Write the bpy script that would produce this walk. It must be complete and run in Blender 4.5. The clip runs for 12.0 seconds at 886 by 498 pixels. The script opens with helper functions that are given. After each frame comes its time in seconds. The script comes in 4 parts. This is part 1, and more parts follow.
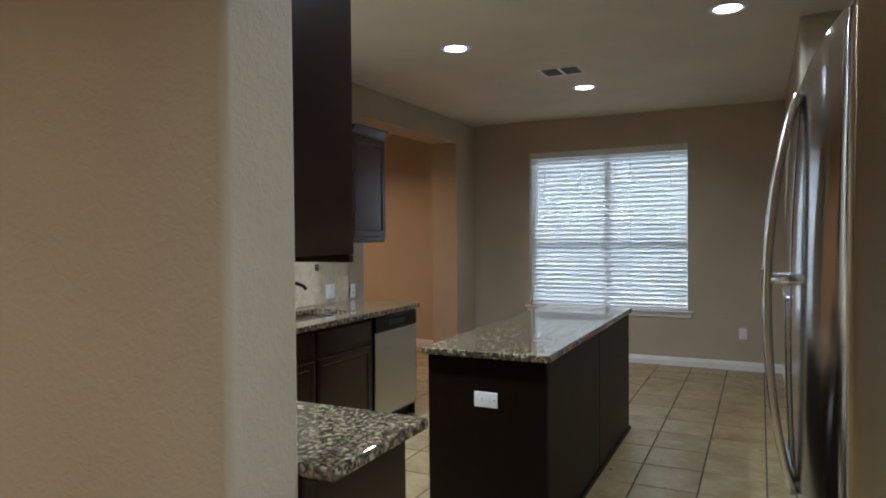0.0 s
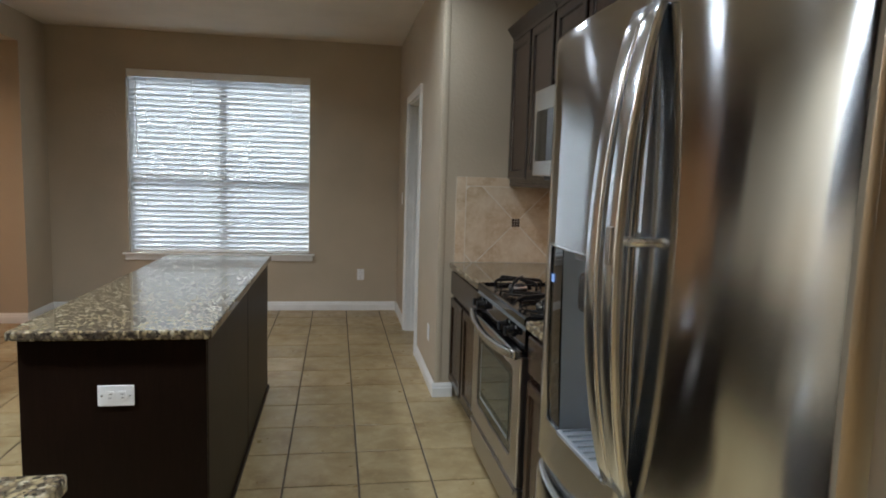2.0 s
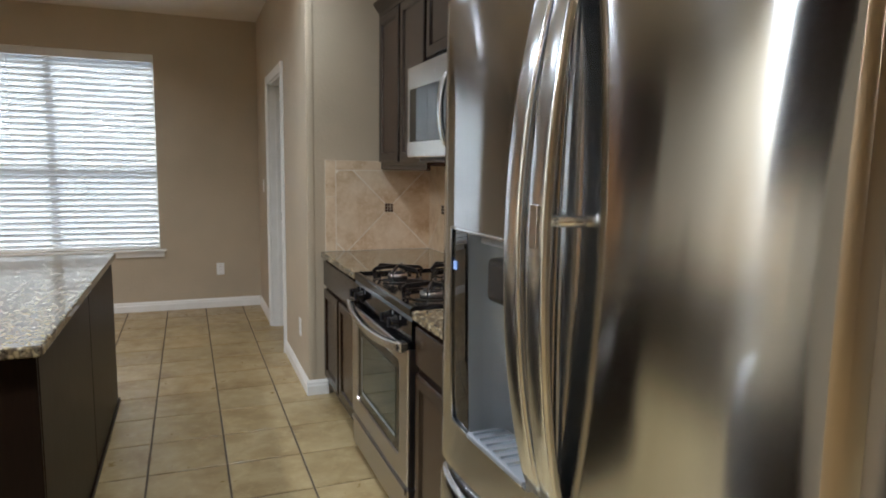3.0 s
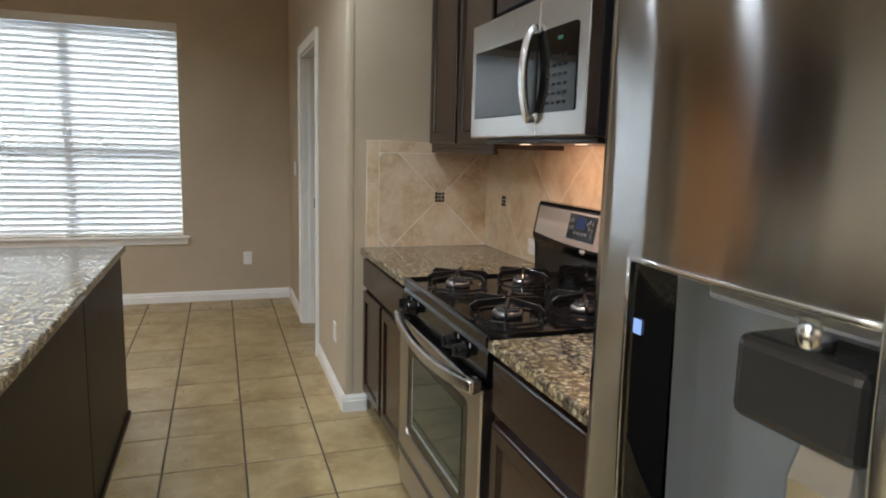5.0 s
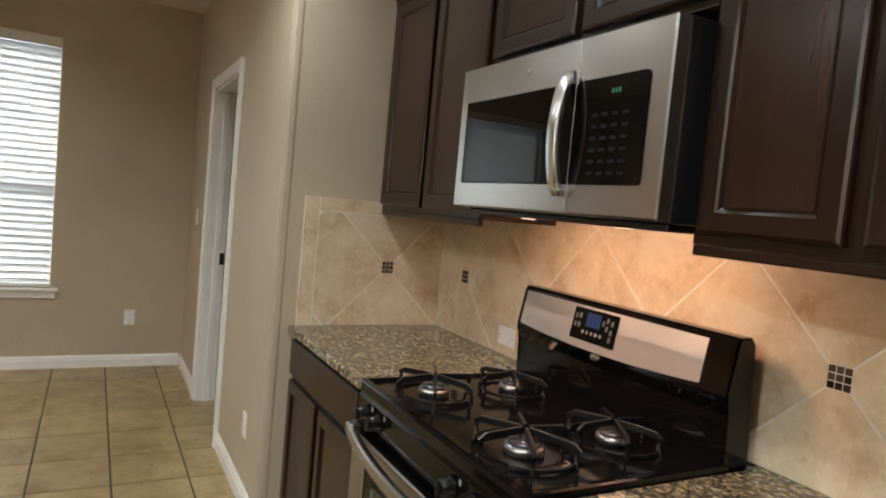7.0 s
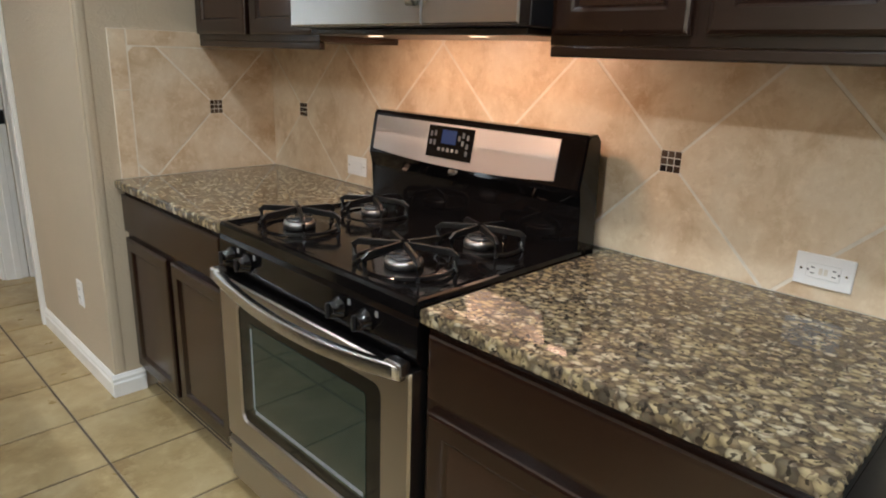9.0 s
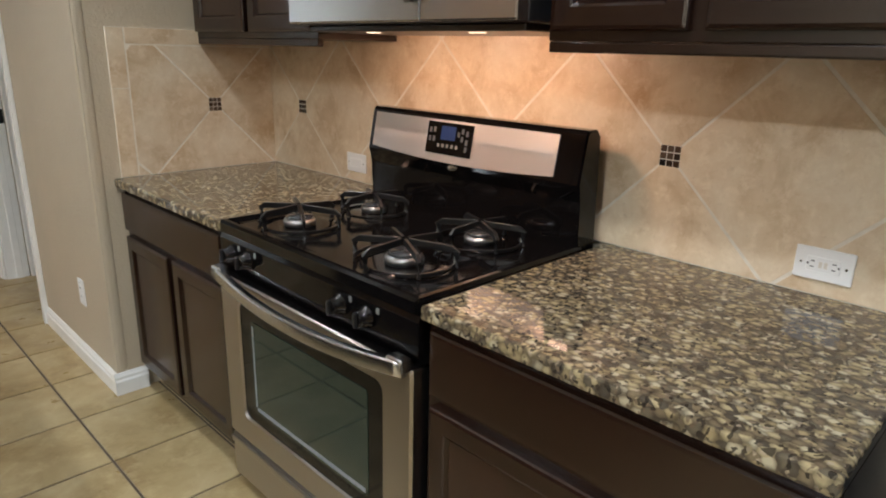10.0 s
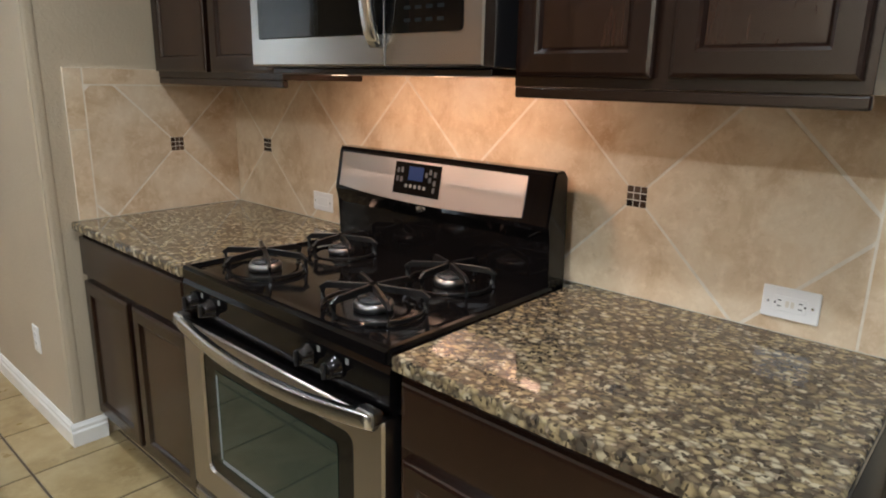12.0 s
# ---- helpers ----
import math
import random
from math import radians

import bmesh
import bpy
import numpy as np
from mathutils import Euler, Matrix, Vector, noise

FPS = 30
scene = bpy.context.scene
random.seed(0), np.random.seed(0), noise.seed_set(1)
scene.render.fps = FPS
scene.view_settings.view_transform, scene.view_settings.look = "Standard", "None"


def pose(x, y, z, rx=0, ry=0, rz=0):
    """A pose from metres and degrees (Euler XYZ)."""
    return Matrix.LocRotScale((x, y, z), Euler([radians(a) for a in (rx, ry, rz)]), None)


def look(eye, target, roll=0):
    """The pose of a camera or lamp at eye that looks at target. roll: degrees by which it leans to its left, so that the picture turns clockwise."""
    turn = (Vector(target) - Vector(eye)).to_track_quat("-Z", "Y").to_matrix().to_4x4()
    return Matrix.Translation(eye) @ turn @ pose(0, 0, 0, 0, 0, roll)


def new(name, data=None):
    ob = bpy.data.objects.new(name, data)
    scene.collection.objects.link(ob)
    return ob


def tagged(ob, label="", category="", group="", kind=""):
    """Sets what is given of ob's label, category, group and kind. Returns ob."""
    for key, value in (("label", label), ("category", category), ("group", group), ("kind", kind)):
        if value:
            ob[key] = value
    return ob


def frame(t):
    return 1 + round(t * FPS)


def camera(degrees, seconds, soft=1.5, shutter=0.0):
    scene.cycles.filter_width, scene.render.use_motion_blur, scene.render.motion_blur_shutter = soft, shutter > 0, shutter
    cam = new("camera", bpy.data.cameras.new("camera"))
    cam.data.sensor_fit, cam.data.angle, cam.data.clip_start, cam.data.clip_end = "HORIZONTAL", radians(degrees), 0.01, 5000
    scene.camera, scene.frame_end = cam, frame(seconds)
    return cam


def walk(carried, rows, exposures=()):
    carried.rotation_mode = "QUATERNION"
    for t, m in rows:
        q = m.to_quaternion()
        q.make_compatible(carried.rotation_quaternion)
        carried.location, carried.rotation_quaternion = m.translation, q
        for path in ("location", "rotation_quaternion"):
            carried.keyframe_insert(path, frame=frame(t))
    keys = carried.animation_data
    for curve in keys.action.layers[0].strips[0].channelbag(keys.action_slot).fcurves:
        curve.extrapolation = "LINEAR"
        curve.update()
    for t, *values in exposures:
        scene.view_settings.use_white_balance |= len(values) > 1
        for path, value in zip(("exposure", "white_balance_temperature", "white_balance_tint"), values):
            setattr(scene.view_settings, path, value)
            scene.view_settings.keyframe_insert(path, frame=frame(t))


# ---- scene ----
cam = camera(68.5, 12.0, soft=1.9)
PATH = [
    (0, (-0.223, 4.933, 1.436), (-1.1, 6.73, 1.395), -0.5),
    (0.5, (-0.355, 5.146, 1.407), (-0.957, 7.05, 1.301), 0.4),
    (1, (-0.441, 5.266, 1.403), (-0.816, 7.224, 1.235), 1.8),
    (1.5, (-0.581, 5.373, 1.428), (-0.649, 7.361, 1.218), 1.6),
    (2, (-0.653, 5.461, 1.431), (-0.327, 7.422, 1.215), 1.7),
    (2.5, (-0.648, 5.564, 1.415), (-0.064, 7.465, 1.201), 1.0),
    (2.7, (-0.655, 5.6, 1.411), (0.008, 7.472, 1.178), 0.9),
    (4.3, (-0.71, 5.955, 1.423), (0.089, 7.768, 1.156), 0.7),
    (4.5, (-0.674, 6.041, 1.425), (0.045, 7.886, 1.141), 0.3),
    (5, (-0.615, 6.25, 1.408), (0.031, 8.119, 1.107), 1.5),
    (5.5, (-0.631, 6.486, 1.409), (-0.009, 8.353, 1.055), 2.1),
    (6, (-0.623, 6.677, 1.401), (0.027, 8.535, 1.049), 3.5),
    (6.5, (-0.623, 6.815, 1.442), (0.166, 8.647, 1.295), 4.7),
    (6.7, (-0.641, 6.843, 1.444), (0.21, 8.649, 1.331), 5.2),
    (8.3, (-0.759, 6.968, 1.402), (0.554, 8.409, 0.956), 1.9),
    (8.5, (-0.764, 6.96, 1.394), (0.563, 8.371, 0.893), 1.7),
    (9, (-0.772, 6.947, 1.387), (0.59, 8.296, 0.82), 2.0),
    (9.5, (-0.774, 6.948, 1.386), (0.593, 8.282, 0.793), 1.9),
    (10, (-0.773, 6.946, 1.391), (0.586, 8.293, 0.809), 1.5),
    (10.5, (-0.764, 6.933, 1.39), (0.585, 8.296, 0.82), 1.1),
    (11, (-0.743, 6.911, 1.39), (0.649, 8.238, 0.839), 0.8),
    (11.5, (-0.739, 6.919, 1.395), (0.709, 8.19, 0.855), 0.8),
    (12, (-0.753, 6.971, 1.427), (0.688, 8.264, 0.926), 1.2),
]
EXPOSURES = [(0.0, 1.18, 4950, 4), (1.5, 1.23, 5050, 4), (2.5, 1.55, 5350, 7), (4.5, 1.8, 5350, 6), (6.5, 1.82, 5800, 5), (8.3, 1.94, 5500, 5), (12.0, 1.86, 5500, 6)]
walk(cam, [(t, look(eye, target, roll)) for t, eye, target, roll in PATH], EXPOSURES)
SKY, SUN, CANS, HALL, SIDE, TASK = 0.15, 1.6, 3.5, 10.0, 15.0, 0.52

# ---- world, sun and large lights ----
world = bpy.data.worlds.new("sky")
scene.world = world
world.use_nodes = True
wn = world.node_tree.nodes
sky = wn.new("ShaderNodeTexSky")
sky.sky_type = "NISHITA"
sky.sun_disc = False
sky.sun_elevation, sky.sun_rotation = radians(42), radians(15)
world.node_tree.links.new(sky.outputs["Color"], wn["Background"].inputs["Color"])
wn["Background"].inputs["Strength"].default_value = SKY


def lamp(name, kind, m, energy, colour, **more):
    data = bpy.data.lights.new(name, kind)
    data.energy, data.color = energy, colour
    if "size" in more:
        data.shape, data.size = more.get("shape", "DISK"), more["size"]
    if "size_y" in more:
        data.size_y = more["size_y"]
    if "angle" in more:
        data.angle = more["angle"]
    ob = new(name, data)
    ob.matrix_world = m
    return ob


lamp("sun", "SUN", look((0, 0, 0), (0.20, -0.75, -0.70)), SUN, (1.0, 0.95, 0.86), angle=radians(0.5))

# ---- materials ----
def material(name, base, rough=0.5, metal=0.0):
    m = bpy.data.materials.new(name)
    m.use_nodes = True
    b = m.node_tree.nodes["Principled BSDF"]
    b.inputs["Base Color"].default_value = (*base, 1)
    b.inputs["Roughness"].default_value = rough
    b.inputs["Metallic"].default_value = metal
    return m


def nodes_of(m):
    return m.node_tree.nodes, m.node_tree.links, m.node_tree.nodes["Principled BSDF"]


def coords(m, scale=(1, 1, 1), rot=(0, 0, 0)):
    n, l, b = nodes_of(m)
    tc = n.new("ShaderNodeTexCoord")
    mp = n.new("ShaderNodeMapping")
    mp.inputs["Scale"].default_value = scale
    mp.inputs["Rotation"].default_value = rot
    l.new(tc.outputs["Object"], mp.inputs["Vector"])
    return mp.outputs["Vector"]


def noise_tex(m, vec, scale, detail=4, rough=0.6, dist=0.0):
    n, l, b = nodes_of(m)
    t = n.new("ShaderNodeTexNoise")
    t.inputs["Scale"].default_value = scale
    t.inputs["Detail"].default_value = detail
    t.inputs["Roughness"].default_value = rough
    t.inputs["Distortion"].default_value = dist
    l.new(vec, t.inputs["Vector"])
    return t.outputs["Fac"]


def ramp(m, fac, stops, mode="LINEAR"):
    n, l, b = nodes_of(m)
    r = n.new("ShaderNodeValToRGB")
    r.color_ramp.interpolation = mode
    e = r.color_ramp.elements
    while len(e) < len(stops):
        e.new(0.5)
    for el, (p, c) in zip(e, stops):
        el.position, el.color = p, (*c, 1)
    l.new(fac, r.inputs["Fac"])
    return r.outputs["Color"]


def mix(m, fac, a, b2, mode="MIX"):
    n, l, b = nodes_of(m)
    x = n.new("ShaderNodeMix")
    x.data_type, x.blend_type = "RGBA", mode
    for sock, v in ((x.inputs[0], fac), (x.inputs[6], a), (x.inputs[7], b2)):
        if isinstance(v, (int, float)):
            sock.default_value = v
        elif isinstance(v, tuple):
            sock.default_value = (*v, 1)
        else:
            l.new(v, sock)
    return x.outputs[2]


def bump(m, height, strength, distance):
    n, l, b = nodes_of(m)
    k = n.new("ShaderNodeBump")
    k.inputs["Strength"].default_value = strength
    k.inputs["Distance"].default_value = distance
    l.new(height, k.inputs["Height"])
    l.new(k.outputs["Normal"], b.inputs["Normal"])


def put(m, socket, name):
    n, l, b = nodes_of(m)
    l.new(socket, b.inputs[name])


def grey(v, tint=(1, 1, 1)):
    return tuple(v * c for c in tint)


def paint(name, base, relief=0.5, rough=0.6):
    """Rolled wall paint over a knocked-down plaster texture."""
    m = material(name, base, rough)
    v = coords(m)
    big = noise_tex(m, v, 1.6, 3)
    put(m, ramp(m, big, [(0.3, tuple(c * 0.93 for c in base)), (0.7, tuple(min(1, c * 1.05) for c in base))]), "Base Color")
    fine = noise_tex(m, v, 48, 4, 0.55, 0.6)
    n, l, b = nodes_of(m)
    soft = ramp(m, fine, [(0.42, (0, 0, 0)), (0.6, (1, 1, 1))])
    bump(m, soft, relief, 0.0025)
    return m


M_WALL = paint("wall_paint", (0.475, 0.402, 0.29), 0.28)
M_CEIL = paint("ceiling_paint", (0.70, 0.64, 0.55), 0.4, 0.8)
M_TRIM = material("white_trim", (0.80, 0.79, 0.75), 0.35)
put(M_TRIM, ramp(M_TRIM, noise_tex(M_TRIM, coords(M_TRIM), 9, 3), [(0.3, (0.76, 0.75, 0.71)), (0.7, (0.82, 0.81, 0.78))]), "Base Color")
M_PLATE = material("white_plastic", (0.84, 0.84, 0.83), 0.3)
M_PLATE_WARM = material("ivory_plastic", (0.72, 0.68, 0.60), 0.35)
M_DARK = material("dark_slot", (0.02, 0.02, 0.02), 0.6)
M_GROUT = material("grout", (0.125, 0.10, 0.075), 0.9)
put(M_GROUT, ramp(M_GROUT, noise_tex(M_GROUT, coords(M_GROUT), 14), [(0.3, (0.065, 0.048, 0.032)), (0.7, (0.115, 0.088, 0.06))]), "Base Color")


def ceramic(name, lo, mid, hi, rough, scale, jitter=0.12):
    """Glazed stone-look tile: clouded, pitted, each piece a little different."""
    m = material(name, mid, rough)
    n, l, b = nodes_of(m)
    info = n.new("ShaderNodeObjectInfo")
    tc = n.new("ShaderNodeTexCoord")
    shift = n.new("ShaderNodeVectorMath")
    shift.operation = "MULTIPLY_ADD"
    comb = n.new("ShaderNodeCombineXYZ")
    for i in range(3):
        l.new(info.outputs["Random"], comb.inputs[i])
    l.new(comb.outputs[0], shift.inputs[0])
    shift.inputs[1].default_value = (37, 53, 71)
    l.new(tc.outputs["Object"], shift.inputs[2])
    vec = shift.outputs[0]
    cloud = noise_tex(m, vec, scale, 5, 0.62, 0.4)
    col = ramp(m, cloud, [(0.28, lo), (0.5, mid), (0.74, hi)])
    pits = noise_tex(m, vec, scale * 9, 3, 0.6)
    col = mix(m, ramp(m, pits, [(0.62, (0, 0, 0)), (0.78, (0.3, 0.3, 0.3))]), col, tuple(c * 0.72 for c in lo))
    mottle = noise_tex(m, vec, scale * 3.6, 5, 0.72, 0.3)
    col = mix(m, ramp(m, mottle, [(0.50, (0, 0, 0)), (0.68, (0.5, 0.5, 0.5))]), col, tuple(c * 1.1 for c in hi))
    hsv = n.new("ShaderNodeHueSaturation")
    mr = n.new("ShaderNodeMapRange")
    mr.inputs["To Min"].default_value, mr.inputs["To Max"].default_value = 1 - jitter, 1 + jitter
    l.new(info.outputs["Random"], mr.inputs["Value"])
    l.new(mr.outputs[0], hsv.inputs["Value"])
    l.new(col, hsv.inputs["Color"])
    put(m, hsv.outputs["Color"], "Base Color")
    put(m, ramp(m, noise_tex(m, vec, scale * 2.5, 3), [(0.3, grey(rough * 0.75)), (0.7, grey(min(1, rough * 1.3)))]), "Roughness")
    bump(m, cloud, 0.25, 0.002)
    return m


M_TILE = ceramic("floor_tile", (0.220, 0.148, 0.060), (0.322, 0.240, 0.113), (0.41, 0.325, 0.177), 0.36, 4.2, 0.07)
M_SPLASH = ceramic("splash_tile", (0.48, 0.335, 0.190), (0.640, 0.510, 0.345), (0.73, 0.63, 0.475), 0.38, 7.5, 0.07)
M_SPLASH_GROUT = material("splash_grout", (0.68, 0.63, 0.55), 0.9)
put(M_SPLASH_GROUT, ramp(M_SPLASH_GROUT, noise_tex(M_SPLASH_GROUT, coords(M_SPLASH_GROUT), 30), [(0.3, (0.66, 0.60, 0.50)), (0.7, (0.78, 0.72, 0.62))]), "Base Color")
M_MOSAIC = material("mosaic_glass", (0.05, 0.03, 0.02), 0.15)
_n, _l, _b = nodes_of(M_MOSAIC)
_i = _n.new("ShaderNodeObjectInfo")
put(M_MOSAIC, ramp(M_MOSAIC, _i.outputs["Random"], [(0.0, (0.015, 0.012, 0.012)), (0.6, (0.07, 0.04, 0.025)), (1.0, (0.12, 0.085, 0.06))]), "Base Color")


def wood(name, dark, light, rough=0.23, stretch=(14, 14, 1.1)):
    """Dark stained, lacquered wood with a fine grain along z."""
    m = material(name, dark, rough)
    v = coords(m, stretch)
    grain = noise_tex(m, v, 5.0, 7, 0.68, 1.2)
    big = noise_tex(m, coords(m), 2.2, 3)
    col = ramp(m, grain, [(0.25, dark), (0.75, light)])
    col = mix(m, ramp(m, big, [(0.35, (0, 0, 0)), (0.75, (0.6, 0.6, 0.6))]), col, tuple(c * 0.65 for c in dark))
    put(m, col, "Base Color")
    put(m, ramp(m, grain, [(0.2, grey(rough * 0.95)), (0.8, grey(rough * 1.12))]), "Roughness")
    bump(m, grain, 0.012, 0.001)
    m.node_tree.nodes["Principled BSDF"].inputs["Specular IOR Level"].default_value = 0.50
    b = m.node_tree.nodes["Principled BSDF"]
    b.inputs["Coat Weight"].default_value, b.inputs["Coat Roughness"].default_value = 0.12, 0.16
    return m


M_WOOD = wood("espresso_wood", (0.0135, 0.0054, 0.0030), (0.0220, 0.0092, 0.0049), 0.25)
M_WOOD_PANEL = wood("espresso_panel", (0.0205, 0.0087, 0.0048), (0.0410, 0.0180, 0.0098), 0.25, (9, 9, 0.8))
# the espresso wood again, its colour darkened for the island's backlit shade
M_WOOD_ISLAND_SHADED = wood("island_wood_shaded", (0.0072, 0.0038, 0.0025), (0.0165, 0.0086, 0.0052), 0.36)
for _k, _v in (("Specular IOR Level", 0.10), ("Coat Weight", 0.0)):
    M_WOOD_ISLAND_SHADED.node_tree.nodes["Principled BSDF"].inputs[_k].default_value = _v
M_TOE = material("toe_kick", (0.015, 0.010, 0.008), 0.7)


def granite():
    m = material("granite", (0.2, 0.15, 0.1), 0.08)
    n, l, b = nodes_of(m)
    base = coords(m)
    warp = n.new("ShaderNodeTexNoise")
    warp.inputs["Scale"].default_value, warp.inputs["Detail"].default_value = 42, 4
    l.new(base, warp.inputs["Vector"])
    add = n.new("ShaderNodeVectorMath")
    add.operation = "MULTIPLY_ADD"
    l.new(warp.outputs["Color"], add.inputs[0])
    add.inputs[1].default_value = (0.016, 0.016, 0.016)
    l.new(base, add.inputs[2])

    def cells(scale, stretch=(1, 1, 1), rot=0.6):
        mp = n.new("ShaderNodeMapping")
        mp.inputs["Scale"].default_value = stretch
        mp.inputs["Rotation"].default_value = (0, 0, rot)
        l.new(add.outputs[0], mp.inputs["Vector"])
        v = n.new("ShaderNodeTexVoronoi")
        v.inputs["Scale"].default_value = scale
        l.new(mp.outputs[0], v.inputs["Vector"])
        sep = n.new("ShaderNodeSeparateColor")
        l.new(v.outputs["Color"], sep.inputs["Color"])
        return v, sep

    v1, s1 = cells(56, (1.35, 1.0, 1.0), 0.25)
    flakes = ramp(m, s1.outputs["Red"], [(0.0, (0.075, 0.062, 0.044)), (0.12, (0.12, 0.100, 0.067)), (0.27, (0.17, 0.132, 0.078)), (0.45, (0.285, 0.225, 0.120)), (0.64, (0.35, 0.285, 0.160)), (0.85, (0.42, 0.365, 0.245))], "CONSTANT")
    v2, s2 = cells(120, (1, 1.3, 1), 1.9)
    specks = ramp(m, s2.outputs["Green"], [(0.0, (0.015, 0.012, 0.010)), (0.5, (0.15, 0.11, 0.07)), (0.8, (0.36, 0.29, 0.20))], "CONSTANT")
    col = mix(m, ramp(m, s2.outputs["Blue"], [(0.0, (0, 0, 0)), (0.74, (0.85, 0.85, 0.85))], "CONSTANT"), flakes, specks)
    edge = ramp(m, v1.outputs["Distance"], [(0.30, (0, 0, 0)), (0.72, (0.75, 0.75, 0.75))])
    col = mix(m, edge, col, (0.040, 0.029, 0.020))
    put(m, col, "Base Color")
    put(m, ramp(m, noise_tex(m, base, 40, 3), [(0.3, grey(0.02)), (0.7, grey(0.045))]), "Roughness")
    return m


M_GRANITE = granite()


def brushed(name, base, rough, stretch, aniso=0.75, amount=0.10):
    m = material(name, base, rough, 1.0)
    v = coords(m, stretch)
    g = noise_tex(m, v, 6, 6, 0.7)
    put(m, ramp(m, g, [(0.25, grey(rough * (1 - 2 * amount))), (0.75, grey(rough * (1 + 2 * amount)))]), "Roughness")
    put(m, ramp(m, g, [(0.2, tuple(c * 0.995 for c in base)), (0.8, base)]), "Base Color")
    n, l, b = nodes_of(m)
    if aniso:
        b.inputs["Anisotropic"].default_value = aniso
        b.inputs["Anisotropic Rotation"].default_value = 0.25
        t = n.new("ShaderNodeTangent")
        t.direction_type, t.axis = "RADIAL", "Z"
        l.new(t.outputs[0], b.inputs["Tangent"])
    return m


M_STEEL = brushed("brushed_steel", (0.57, 0.56, 0.54), 0.26, (1, 1, 300), 0.6, 0.015)
M_FRIDGE = brushed("fridge_steel", (0.50, 0.505, 0.51), 0.13, (1, 1, 400), 1.0, 0.02)
# cool tint in the colour stands in for the window's reflection on the handles
M_CHROME = brushed("satin_handle", (0.80, 0.84, 0.88), 0.20, (40, 40, 2), 0.0, 0.05)
M_STEEL_FRONT = brushed("range_steel", (0.43, 0.40, 0.37), 0.29, (1, 1, 300), 0.6, 0.015)
# range steel with the task lamps' warm light put into a paler colour
M_FASCIA_LIT = brushed("fascia_steel_lit", (0.62, 0.57, 0.53), 0.50, (1, 1, 300), 0.4, 0.015)
M_BLACK = material("black_enamel", (0.004, 0.0035, 0.0035), 0.07)
put(M_BLACK, ramp(M_BLACK, noise_tex(M_BLACK, coords(M_BLACK), 18), [(0.3, grey(0.05)), (0.7, grey(0.12))]), "Roughness")
M_BLACK.node_tree.nodes["Principled BSDF"].inputs["Specular IOR Level"].default_value = 0.32
M_BLACK_SATIN = material("black_plastic", (0.010, 0.010, 0.011), 0.30)
M_IRON = material("cast_iron", (0.008, 0.0075, 0.0075), 0.28)
bump(M_IRON, noise_tex(M_IRON, coords(M_IRON), 300, 2), 0.15, 0.0006)
M_ALU = material("burner_aluminium", (0.36, 0.355, 0.35), 0.35, 1.0)
M_DKGREY = material("charcoal_plastic", (0.030, 0.028, 0.026), 0.25)
M_CAP = material("burner_cap", (0.10, 0.10, 0.105), 0.22, 0.6)
M_GREY = material("grey_plastic", (0.22, 0.23, 0.25), 0.35)
M_CAVITY = material("dispenser_plastic", (0.62, 0.67, 0.72), 0.26, 0.6)
M_DARKGLASS = material("oven_glass", (0.022, 0.034, 0.026), 0.03)
M_MWGLASS = material("microwave_glass", (0.004, 0.004, 0.004), 0.008)
M_MWGLASS.node_tree.nodes["Principled BSDF"].inputs["Specular IOR Level"].default_value = 0.38
M_PRINT = material("pale_print", (0.16, 0.16, 0.155), 0.5)
M_BTN = material("dark_button", (0.075, 0.078, 0.08), 0.45)
M_KEY = material("dim_print", (0.012, 0.014, 0.014), 0.6)
M_KEY.node_tree.nodes["Principled BSDF"].inputs["Specular IOR Level"].default_value = 0.08
M_BADGE = material("badge_metal", (0.7, 0.7, 0.7), 0.2, 1.0)


def glow(name, colour, strength):
    m = material(name, tuple(c * 0.06 for c in colour), 0.4)
    n, l, b = nodes_of(m)
    b.inputs["Emission Color"].default_value = (*colour, 1)
    b.inputs["Emission Strength"].default_value = strength
    return m


M_LAMP = glow("lamp_white", (1.0, 0.97, 0.92), 6)
M_LAMP_WARM = glow("lamp_warm", (1.0, 0.70, 0.42), 3)
M_TASK = glow("task_lens", (1.0, 0.62, 0.36), 0.9)
M_BLUE = glow("display_blue", (0.10, 0.25, 0.9), 0.010)
M_ICON = glow("icon_blue", (0.45, 0.6, 1.0), 0.22)
M_GREEN = glow("display_green", (0.05, 0.5, 0.22), 0.04)

M_GLASS = bpy.data.materials.new("window_glass")
M_GLASS.use_nodes = True
_b = M_GLASS.node_tree.nodes["Principled BSDF"]
_b.inputs["Transmission Weight"].default_value, _b.inputs["Roughness"].default_value, _b.inputs["IOR"].default_value = 1.0, 0.0, 1.45

M_SLAT = bpy.data.materials.new("blind_slat")
M_SLAT.use_nodes = True
_n, _l, _b = nodes_of(M_SLAT)
_b.inputs["Base Color"].default_value, _b.inputs["Roughness"].default_value = (0.81, 0.81, 0.80, 1), 0.45
_t = _n.new("ShaderNodeBsdfTranslucent")
_t.inputs["Color"].default_value = (0.82, 0.82, 0.81, 1)
_x = _n.new("ShaderNodeMixShader")
_x.inputs[0].default_value = 0.52
_l.new(_b.outputs[0], _x.inputs[1])
_l.new(_t.outputs[0], _x.inputs[2])
_l.new(_x.outputs[0], _n["Material Output"].inputs["Surface"])

M_GRASS = material("lawn", (0.07, 0.10, 0.03), 0.9)
put(M_GRASS, ramp(M_GRASS, noise_tex(M_GRASS, coords(M_GRASS), 3, 6), [(0.3, (0.05, 0.075, 0.025)), (0.7, (0.11, 0.13, 0.05))]), "Base Color")


